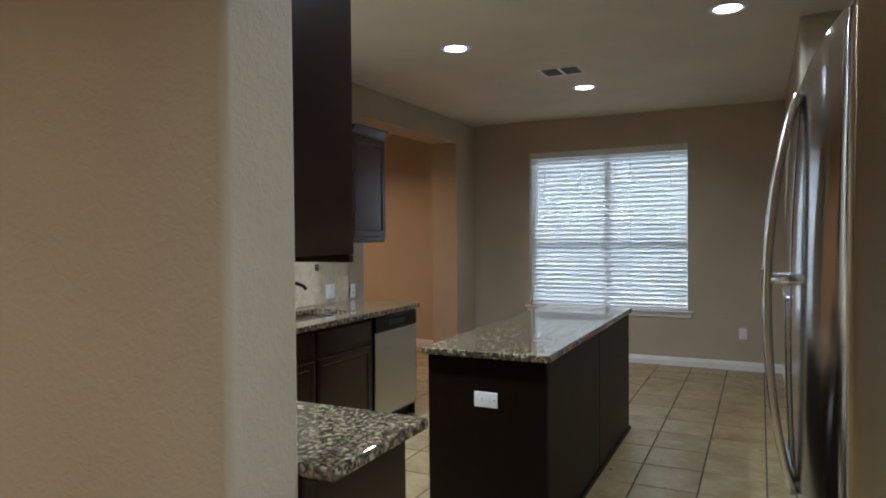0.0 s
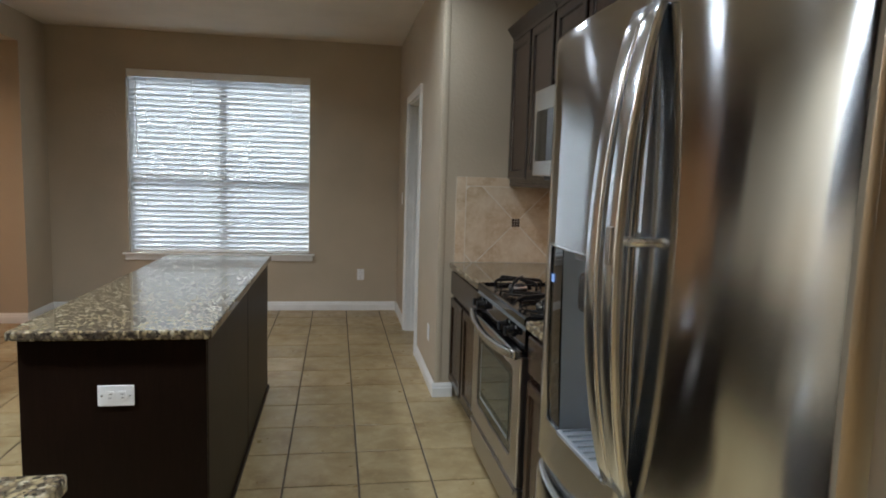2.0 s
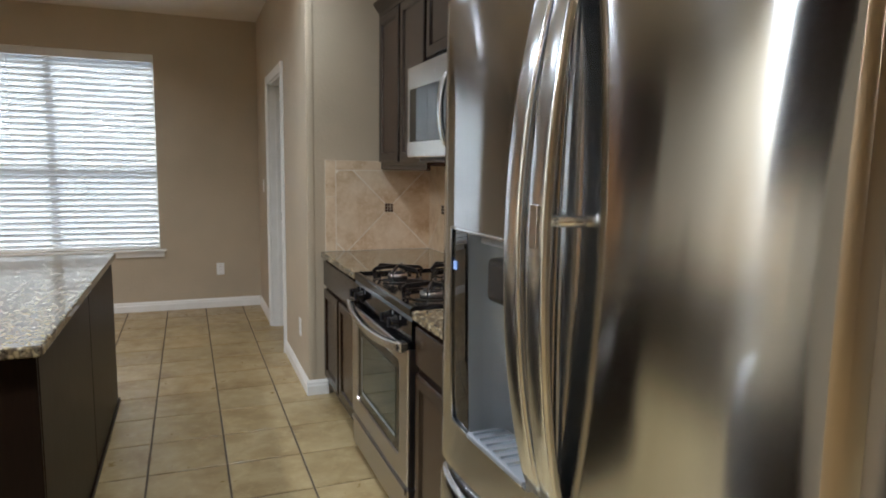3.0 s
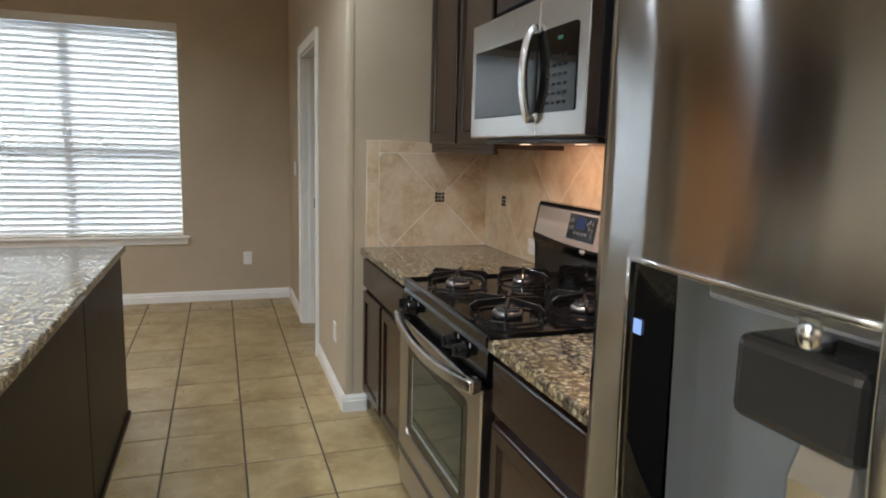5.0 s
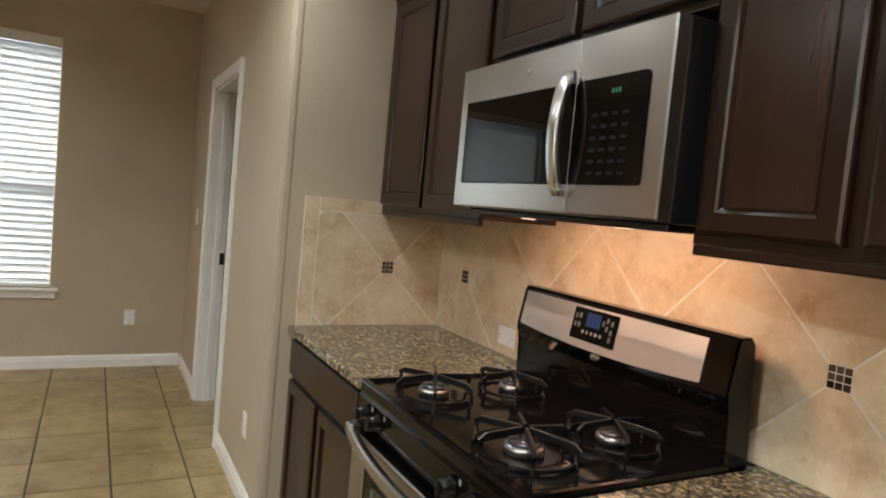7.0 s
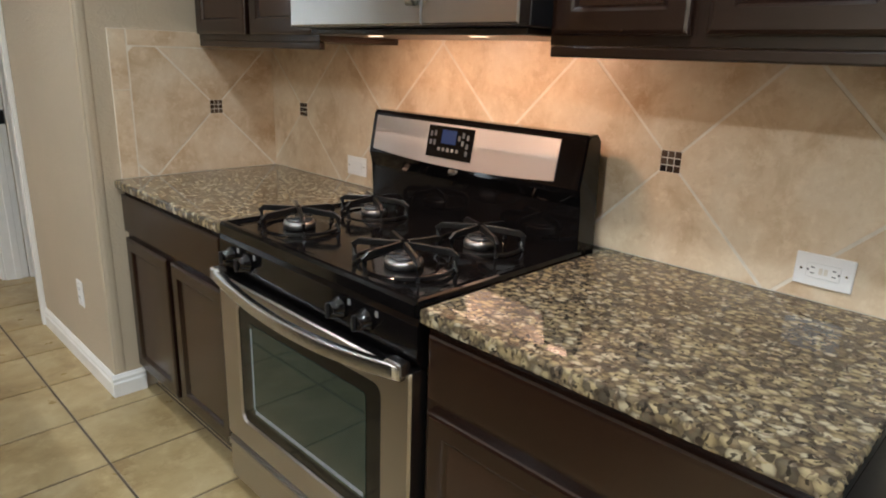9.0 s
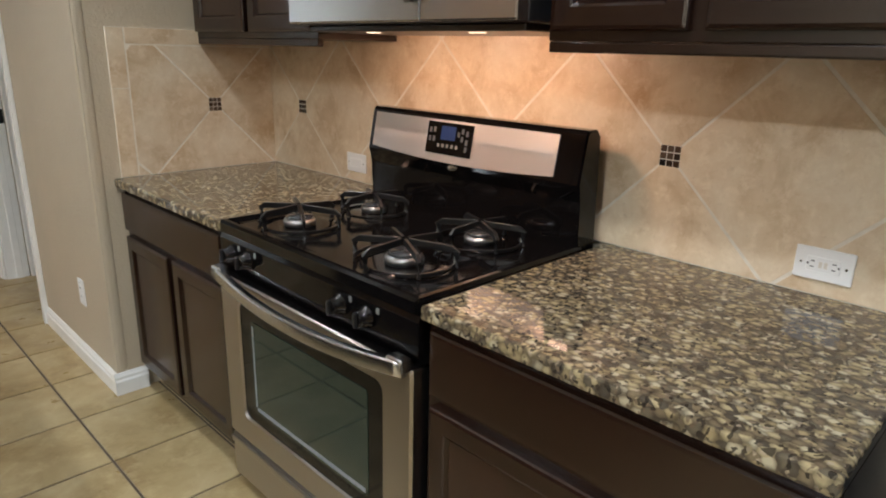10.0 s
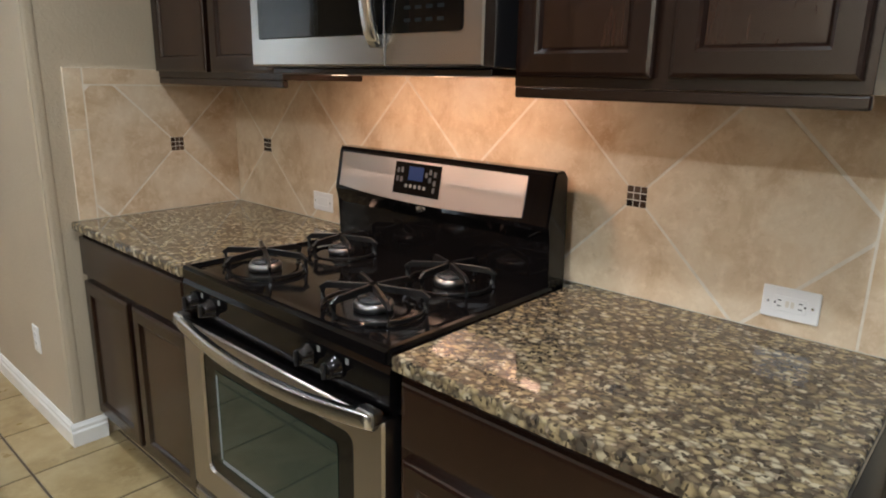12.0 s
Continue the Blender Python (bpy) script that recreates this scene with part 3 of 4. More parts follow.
def wall_cabinet(m, w, depth, z0, z1, doors, label, crown=(True, False), rail=True):
    c = thing("wall_cabinet", m, label, "cabinet")
    part("body", box(0.001, w - 0.001, 0, depth, z0 + 0.024, z1, 0.001), M_WOOD, c)
    if rail:
        part("light_rail", box(0.001, w - 0.001, 0.0, 0.020, z0, z0 + 0.0235, 0.004), M_WOOD, c)
    step = w / doors
    for i in range(doors):
        front("door", i * step + 0.016, (i + 1) * step - 0.016, z0 + 0.045, z1 - 0.025, c)
    if crown[0]:
        bm = bmesh.new()
        prof = [(0, z1 - 0.02), (-0.012, z1 - 0.02), (-0.014, z1 + 0.0), (-0.045, z1 + 0.045), (-0.05, z1 + 0.05), (-0.05, z1 + 0.062), (0, z1 + 0.062)]
        rows = []
        for x, ext in ((0, 1), (w, 0)):
            rows.append([bm.verts.new(((x + (u if crown[1] and ext else 0.002 if ext else -0.002)), u - 0.0005, z)) for u, z in prof])
        k = len(prof)
        for i in range(k):
            bm.faces.new((rows[0][i], rows[0][(i + 1) % k], rows[1][(i + 1) % k], rows[1][i]))
        bm.faces.new(rows[0])
        bm.faces.new(rows[1])
        part("crown_moulding", bm, M_WOOD, c)
        if crown[1]:
            b2 = bmesh.new()
            rows = []
            for y, ext in ((0, 1), (depth, 0)):
                rows.append([b2.verts.new((u - 0.0005, (y + u if ext else y), z)) for u, z in prof])
            for i in range(k):
                b2.faces.new((rows[0][i], rows[0][(i + 1) % k], rows[1][(i + 1) % k], rows[1][i]))
            b2.faces.new(rows[0])
            b2.faces.new(rows[1])
            part("crown_moulding", b2, M_WOOD, c)
    return c


EAST, WEST, NEAR = -90, 90, 180
R0, R1 = 7.852, 8.728          # the range along y
X_FRONT = 0.105                # cabinet fronts on the range wall
D_BASE = X_WALL - 0.012 - X_FRONT

base_cabinet(pose(X_FRONT, Y_STUB - 0.012, 0, 0, 0, EAST), Y_STUB - 0.012 - R1 - 0.004, D_BASE, 2, "dark espresso base cabinet with two doors beside the range", drawers=False, top=0.69)
c0 = bpy.data.objects["base_cabinet"]
wl = Y_STUB - 0.012 - R1 - 0.004
part("top_rail", box(0.001, wl - 0.001, 0, D_BASE, 0.6905, 0.858, 0.001), M_WOOD, c0)
front("drawer_front", 0.018, wl - 0.018, 0.695, 0.842, c0, True)
cr = base_cabinet(pose(X_FRONT, R0 - 0.004, 0, 0, 0, EAST), R0 - 0.004 - 7.075, D_BASE, 1, "dark espresso base cabinet with a drawer over a door")

CAB_D = X_WALL - 0.004 - 0.452
wall_cabinet(pose(0.452, Y_STUB - 0.008, 0, 0, 0, EAST), Y_STUB - 0.008 - R1 - 0.002, CAB_D, 1.394, 2.315, 2, "dark espresso wall cabinet with recessed panel doors", (True, False))
wall_cabinet(pose(0.452, R1, 0, 0, 0, EAST), R1 - R0, CAB_D, 1.895, 2.315, 2, "short dark espresso wall cabinet above the microwave", (True, False), False)
wall_cabinet(pose(0.452, R0 - 0.002, 0, 0, 0, EAST), R0 - 0.002 - 7.17, CAB_D, 1.394, 2.315, 2, "dark espresso wall cabinet with two panel doors", (True, False))
# sink side and the near return
wall_cabinet(pose(-3.085, 9.175, 0, 0, 0, WEST), 0.50, 0.331, 1.385, 2.25, 1, "dark espresso wall cabinet with crown moulding by the sink", (True, False))
wall_cabinet(pose(-1.262, 6.485, 0, 0, 0, NEAR), 1.80, 0.311, 1.362, 2.60, 4, "tall dark espresso wall cabinet on the near wall", (True, False))
for y0, w, n in ((6.66, 0.90, 2), (7.57, 1.315, 2)):
    base_cabinet(pose(-2.735, y0, 0, 0, 0, WEST), w, 0.68, n, "dark espresso base cabinet under the sink counter" if n else "")
base_cabinet(pose(-1.165, 6.60, 0, 0, 0, NEAR), 1.56, 0.428, 3, "dark espresso base cabinet of the near counter")
tagged(mesh_object("end_panel", box(-3.40, -2.74, 9.528, 9.552, 0.001, 0.858, 0.002), M_WOOD), "dark espresso end panel beside the dishwasher", "cabinet panel")


# ---- worktops ----
def worktop(name, x0, x1, y0, y1, label, hole=None, top=0.893, thick=0.034):
    if not hole:
        ob = mesh_object(name, box(x0, x1, y0, y1, top - thick, top, 0.008, 3), M_GRANITE)
    else:
        bm = bmesh.new()
        a, b, c, d = hole
        for q in ((x0, a, y0, y1), (b, x1, y0, y1), (a, b, y0, c), (a, b, d, y1)):
            box(*q, top - thick, top, bm=bm)
        bmesh.ops.remove_doubles(bm, verts=bm.verts[:], dist=1e-5)
        ob = mesh_object(name, bm, M_GRANITE)
    return tagged(ob, label, "countertop")


worktop("countertop", 0.075, X_WALL - 0.0005, R1 + 0.002, Y_STUB - 0.0005, "polished brown and cream speckled granite countertop")
worktop("countertop", 0.075, X_WALL - 0.0005, 7.075, R0 - 0.002, "polished brown and cream granite countertop beside the refrigerator")
worktop("countertop", X_LEFT + 0.0005, -2.70, 6.66, 9.575, "polished granite countertop with an undermount sink", (-3.26, -2.86, 7.95, 8.93))
worktop("countertop", X_LEFT + 0.0005, -1.115, 6.1705, 6.655, "polished granite countertop on the near wall")
worktop("island_top", -1.715, -1.068, 7.733, 9.83, "polished brown and cream granite island top")


def island():
    d = thing("kitchen_island", pose(-1.385, 7.765, 0), "dark espresso kitchen island with flat wood panels", "kitchen island")
    h, L, a, b = 0.858, 2.035, -0.305, 0.295
    part("body", box(a + 0.012, b - 0.012, 0.012, L - 0.012, 0.001, h), M_WOOD_ISLAND_SHADED, d)
    part("end_panel", box(a, b, -0.002, 0.012, 0.02, h, 0.002), M_WOOD_ISLAND_SHADED, d)
    part("end_panel", box(a, b, L - 0.012, L + 0.002, 0.02, h, 0.002), M_WOOD_ISLAND_SHADED, d)
    for y0, y1 in ((0.013, 1.052), (1.060, L - 0.013)):
        part("side_panel", box(b - 0.012, b + 0.002, y0, y1, 0.02, h, 0.003), M_WOOD_ISLAND_SHADED, d)
    part("base_trim", box(b - 0.010, b + 0.012, -0.010, L + 0.010, 0.001, 0.032, 0.005), M_WOOD_ISLAND_SHADED, d)
    part("base_trim", box(a, b - 0.0105, -0.010, 0.0, 0.001, 0.032, 0.005), M_WOOD_ISLAND_SHADED, d)
    # doors on the sink side
    k = 4
    st = (L - 0.06) / k
    for i in range(k):
        dd = ring_panel(0.03 + i * st + 0.012, 0.03 + (i + 1) * st - 0.012, 0.11, h - 0.02, [(0.0, -0.015), (0.004, -0.02), (0.05, -0.02), (0.058, -0.010)], -0.0005)
        for v in dd.verts:
            v.co = Vector((a + 0.012 + v.co.y, v.co.x, v.co.z))
        part("door", dd, M_WOOD_ISLAND_SHADED, d)
    return d


island()


# ---- plates on walls ----
def outlet(m, gangs=1, side=False, switch=False, warm=False, square=False, label="white plastic electrical outlet cover plate"):
    """A cover plate facing -y, centred at its place."""
    o = thing("electrical_outlet" if not switch else "light_switch", m, label, "outlet" if not switch else "light switch")
    w, h = (0.073 * gangs if gangs == 1 else 0.120, 0.118)
    mat = M_PLATE_WARM if warm else M_PLATE
    part("cover_plate", box(-w / 2, w / 2, -0.006, -0.0003, -h / 2, h / 2, 0.003), mat, o)
    for g in range(gangs):
        cx = 0 if gangs == 1 else (-0.024 + 0.048 * g)
        if switch:
            part("rocker", box(cx - 0.0165, cx + 0.0165, -0.0078, -0.0062, -0.034, 0.034, 0.002), mat, o)
        elif square:
            b = part("receptacle", box(cx - 0.0165, cx + 0.0165, -0.0082, -0.0062, -0.034, 0.034, 0.002), mat, o)
            for z in (-0.0215, 0.0215):
                for x in (-0.0065, 0.0065):
                    part("slot", box(cx + x - 0.0011, cx + x + 0.0011, -0.0088, -0.0083, z - 0.004, z + 0.004), M_DARK, b)
                part("slot", box(cx - 0.0022, cx + 0.0022, -0.0088, -0.0083, z * 1.42 - 0.0018, z * 1.42 + 0.0018), M_DARK, b)
            for z in (-0.0052, 0.0052):
                part("button", box(cx - 0.007, cx + 0.007, -0.0094, -0.0083, z - 0.0036, z + 0.0036, 0.0008), M_PLATE_WARM, b)
        else:
            for z in (-0.0195, 0.0195):
                b = part("receptacle", rounded(cx - 0.0168, cx + 0.0168, -0.0078, -0.0062, z - 0.0145, z + 0.0145, "y", 0.008, 3), mat, o)
                for x in (-0.0065, 0.0065):
                    part("slot", box(cx + x - 0.0011, cx + x + 0.0011, -0.0084, -0.0079, z - 0.002, z + 0.007), M_DARK, b)
    for z in (-0.045, 0.045):
        part("screw", lathe([(0.0, -0.0072), (0.003, -0.007), (0.003, -0.0061), (0, -0.0061)], (0, 0, z), "y", 10), M_BADGE, o)
    return o


outlet(pose(-1.385, 7.7625, 0.662, 0, 90, 0), label="white outlet plate mounted sideways on the island end")
outlet(pose(X_WALL - 0.0115, 7.308, 0.966, 0, 0, EAST) @ pose(0, 0, 0, 0, 90, 0), 1, square=True, label="white sideways outlet plate on the tiled backsplash")
outlet(pose(X_WALL - 0.0115, 8.960, 0.968, 0, 0, EAST) @ pose(0, 0, 0, 0, 90, 0), 1, True, True, label="white sideways switch plate on the tiled backsplash")
outlet(pose(-0.386, Y_WINDOW, 0.385), label="white outlet plate low on the window wall")
outlet(pose(X_STUB, 9.90, 0.355, 0, 0, EAST), label="white outlet plate low on the wall return")
outlet(pose(X_STUB, 11.93, 1.22, 0, 0, EAST), switch=True, label="white light switch beside the doorway")
outlet(pose(X_LEFT + 0.012, 9.33, 0.985, 0, 0, WEST), 2, True, True, label="white switch plate above the sink counter")
outlet(pose(X_LEFT + 0.012, 9.66, 0.965, 0, 0, WEST), label="white outlet plate above the sink counter")


# ---- gas range ----
def gas_range():
    W = R1 - R0 - 0.008
    r = thing("gas_range", pose(X_FRONT, R1 - 0.004, 0, 0, 0, EAST), "black and stainless steel freestanding gas range", "range")
    D = X_WALL - 0.016 - X_FRONT
    part("body", box(0.0, W, 0.012, D - 0.02, 0.03, 0.862, 0.003), M_BLACK, r)
    part("kick", box(0.02, W - 0.02, 0.05, D - 0.05, 0.001, 0.03), M_TOE, r)
    # cooktop with a raised rim
    bm = bmesh.new()
    loops = [(0.0, 0.866), (0.0, 0.893), (0.006, 0.901), (0.016, 0.902), (0.030, 0.892), (0.05, 0.891)]
    rows = []
    for ins, z in loops:
        rows.append([bm.verts.new(p) for p in ((ins, -0.028 + ins, z), (W - ins, -0.028 + ins, z), (W - ins, D - 0.09 - ins * 0.4, z), (ins, D - 0.09 - ins * 0.4, z))])
    for p, q in zip(rows, rows[1:]):
        for i in range(4):
            bm.faces.new((p[i], p[(i + 1) % 4], q[(i + 1) % 4], q[i]))
    bm.faces.new(rows[-1])
    bm.faces.new(rows[0])
    bmesh.ops.bevel(bm, geom=[e for e in bm.edges if abs(e.verts[0].co.z - e.verts[1].co.z) > 0.02], offset=0.010, segments=3, affect="EDGES")
    part("cooktop", bm, M_BLACK, r, "glossy black enamel cooktop")
    # control panel, sloping
    bm = bmesh.new()
    prof = [(0.012, 0.745), (-0.012, 0.750), (-0.026, 0.770), (-0.026, 0.848), (-0.020, 0.862), (0.012, 0.865)]
    a = [bm.verts.new((0.0, y, z)) for y, z in prof]
    b = [bm.verts.new((W, y, z)) for y, z in prof]
    for i in range(len(prof)):
        j = (i + 1) % len(prof)
        bm.faces.new((a[i], a[j], b[j], b[i]))
    bm.faces.new(a)
    bm.faces.new(b)
    cp = part("control_panel", bm, M_BLACK, r)
    for x in (0.075, 0.165, 0.60, 0.70):
        k = part("knob", lathe([(0.027, -0.0262), (0.027, -0.034), (0.021, -0.037), (0.020, -0.056), (0.017, -0.060), (0, -0.0605)], (x, 0, 0.812), "y", 26), M_BLACK, r, "round black burner knob", True)
        part("grip", box(x - 0.004, x + 0.004, -0.068, -0.058, 0.793, 0.831, 0.003), M_BLACK_SATIN, k)
        part("marker", box(x + 0.030, x + 0.040, -0.0270, -0.0261, 0.828, 0.842), M_PRINT, r)
    # oven door
    x0, x1, z0, z1 = 0.004, W - 0.004, 0.205, 0.742
    bm = bmesh.new()

    def frame_loop(ins, rr, y):
        out = []
        ax0, ax1, az0, az1 = x0 + ins[0], x1 - ins[0], z0 + ins[1], z1 - ins[2]
        for cx, cz, s in ((ax1 - rr, az1 - rr, 0), (ax0 + rr, az1 - rr, 1), (ax0 + rr, az0 + rr, 2), (ax1 - rr, az0 + rr, 3)):
            for i in range(5):
                t = (s + i / 4) * math.pi / 2
                out.append(bm.verts.new((cx + rr * math.cos(t), y, cz + rr * math.sin(t))))
        return out

    rows = [frame_loop((0, 0, 0), 0.006, 0.008), frame_loop((0, 0, 0), 0.006, -0.034), frame_loop((0.006, 0.006, 0.006), 0.010, -0.040), frame_loop((0.096, 0.085, 0.065), 0.028, -0.040), frame_loop((0.100, 0.089, 0.069), 0.026, -0.032)]
    n = len(rows[0])
    for p, q in zip(rows, rows[1:]):
        for i in range(n):
            bm.faces.new((p[i], p[(i + 1) % n], q[(i + 1) % n], q[i]))
    bm.faces.new(rows[0])
    door = part("oven_door", bm, M_STEEL_FRONT, r, "stainless steel oven door")
    part("window_border", rounded(x0 + 0.100, x1 - 0.100, -0.0335, -0.028, z0 + 0.089, z1 - 0.069, "y", 0.026), M_BLACK, door)
    part("glass", rounded(x0 + 0.158, x1 - 0.158, -0.0352, -0.0337, z0 + 0.128, z1 - 0.112, "y", 0.012), M_DARKGLASS, door, "dark reflective oven glass")
    part("inner_trim", box(x0 + 0.168, x0 + 0.176, -0.0358, -0.0353, z0 + 0.150, z1 - 0.125), M_GREY, door)
    part("inner_trim", box(x0 + 0.176, x1 - 0.168, -0.0358, -0.0353, z0 + 0.138, z0 + 0.150), M_GREY, door)
    part("top_strip", box(x0 + 0.002, x1 - 0.002, -0.036, 0.006, z1 - 0.001, z1 + 0.0035, 0.001), M_BLACK, door)
    # bowed handle
    pts = []
    for i in range(25):
        u = i / 24
        x = 0.012 + u * (W - 0.024)
        bow = 1 - (2 * u - 1) ** 2
        pts.append((x, -0.056 - 0.024 * bow, 0.750 - 0.030 * bow))
    part("handle", sweep(pts, oblong(0.012, 0.019, 0.007), (0, 0, 1)), M_STEEL, door, "bowed stainless steel handle", True)
    for x in (0.034, W - 0.034):
        part("handle_bracket", box(x - 0.026, x + 0.026, -0.068, -0.034, 0.735, 0.770, 0.006), M_STEEL, door)
    # storage drawer
    part("storage_drawer", box(x0, x1, -0.036, 0.010, 0.045, 0.196, 0.006), M_STEEL_FRONT, r, "stainless steel storage drawer")
    part("drawer_lip", box(x0 + 0.01, x1 - 0.01, -0.046, -0.0365, 0.170, 0.192, 0.004), M_STEEL_FRONT, r)
    # back guard, leaning back a little
    bm = bmesh.new()
    prof = [(D - 0.115, 0.864), (D - 0.112, 1.02), (D - 0.128, 1.052), (D - 0.132, 1.068), (D - 0.108, 1.196), (D - 0.100, 1.207), (D - 0.060, 1.207), (D - 0.045, 1.190), (D - 0.030, 0.864)]
    a = [bm.verts.new((0.004, y, z)) for y, z in prof]
    b = [bm.verts.new((W - 0.004, y, z)) for y, z in prof]
    for i in range(len(prof)):
        j = (i + 1) % len(prof)
        bm.faces.new((a[i], a[j], b[j], b[i]))
    ca, cb = bm.faces.new(a), bm.faces.new(b)
    bmesh.ops.bevel(bm, geom=list(ca.edges) + list(cb.edges), offset=0.005, segments=2, affect="EDGES")
    bg = part("back_guard", bm, M_BLACK, r, "black back guard with a steel fascia")

    def on_guard(u, v, lift):
        # a point on the leaning face: u along x, v from 0 to 1 up the face
        y = (D - 0.132) + (0.024) * v - lift
        return (u, y, 1.068 + 0.128 * v)

    def plate(u0, u1, v0, v1, lift, thick, sag=0.0):
        bm = bmesh.new()
        nseg = 16
        rows = []
        for i in range(nseg + 1):
            t = i / nseg
            u = u0 + (u1 - u0) * t
            low = v0 - sag * (1 - (2 * t - 1) ** 2)
            rows.append([bm.verts.new(on_guard(u, low, lift)), bm.verts.new(on_guard(u, v1, lift)), bm.verts.new(on_guard(u, v1, lift - thick)), bm.verts.new(on_guard(u, low, lift - thick))])
        for p, q in zip(rows, rows[1:]):
            for i in range(4):
                bm.faces.new((p[i], p[(i + 1) % 4], q[(i + 1) % 4], q[i]))
        bm.faces.new(rows[0])
        bm.faces.new(rows[-1])
        return bm

    part("fascia", plate(0.030, W - 0.085, 0.10, 0.95, 0.004, 0.0036, 0.13), M_FASCIA_LIT, bg, "brushed steel fascia")
    dp = part("display_panel", plate(W * 0.335, W * 0.555, 0.16, 0.90, 0.0062, 0.002), M_BLACK, bg, "black control display")
    part("screen", plate(W * 0.405, W * 0.475, 0.50, 0.82, 0.0072, 0.0008), M_BLUE, dp, "blue digital display")
    for i in range(5):
        part("button", plate(W * (0.392 + 0.022 * i), W * (0.404 + 0.022 * i), 0.32, 0.40, 0.0070, 0.0006), M_PRINT, dp)
    for u, v in ((0.352, 0.7), (0.372, 0.72), (0.352, 0.5), (0.372, 0.5), (0.49, 0.66), (0.508, 0.74), (0.508, 0.56), (0.530, 0.7), (0.530, 0.5), (0.530, 0.34)):
        part("button", plate(W * u - 0.005, W * u + 0.005, v - 0.06, v + 0.06, 0.0070, 0.0006), M_BTN, dp)
    lg = lathe([(0, -0.004), (0.012, -0.0035), (0.015, 0), (0, 0)], (0, 0, 0), "y", 24)
    for v in lg.verts:
        v.co = Vector((W * 0.47 + v.co.x * 1.4, D - 0.129 + v.co.y, 1.050 + v.co.z * 0.75))
    part("badge", lg, M_BADGE, bg, "oval metal badge")
    # burners and grates
    for x, y, s in ((0.172, 0.140, 1.0), (0.182, 0.412, 0.88), (0.638, 0.138, 1.05), (0.640, 0.412, 0.94)):
        part("burner_bowl", lathe([(0.112 * s, 0.8905), (0.108 * s, 0.8935), (0.070 * s, 0.889), (0.055 * s, 0.8885), (0, 0.8885)], (x, y, 0), seg=30), M_BLACK, r, smooth=True)
        bh = part("burner_head", lathe([(0.046 * s, 0.8915), (0.047 * s, 0.905), (0.043 * s, 0.912), (0.036 * s, 0.913), (0, 0.913)], (x, y, 0), seg=30), M_ALU, r, "aluminium burner head", True)
        part("burner_cap", lathe([(0.0365 * s, 0.9132), (0.039 * s, 0.9165), (0.034 * s, 0.9215), (0.0, 0.923)], (x, y, 0), seg=30), M_CAP, bh, "domed dark grey burner cap", True)
        g = bmesh.new()
        rr = 0.112 * s
        n = 28
        for mid in (0.0, math.pi):
            arc = [(x + rr * 1.12 * math.cos(mid + (i / n - 0.5) * 1.9), y + rr * math.sin(mid + (i / n - 0.5) * 1.9), 0.899) for i in range(n + 1)]
            sweep(arc, oblong(0.0032, 0.0045, 0.0015), bm=g)
        for i in range(6):
            t = math.pi / 6 + i * math.pi / 3
            cx, sx = math.cos(t), math.sin(t)
            p0 = (x + rr * 1.14 * cx, y + rr * 1.02 * sx, 0.894)
            pm = (x + rr * 1.17 * cx, y + rr * 1.05 * sx, 0.932)
            p1 = (x + rr * 1.05 * cx, y + rr * 0.94 * sx, 0.940)
            p2 = (x + rr * 0.10 * cx, y + rr * 0.09 * sx, 0.946)
            sweep([p0, pm, p1, p2], oblong(0.0048, 0.0085, 0.002), bm=g)
        part("grate", g, M_IRON, r, "black cast iron grate with six prongs")
    return r


gas_range()


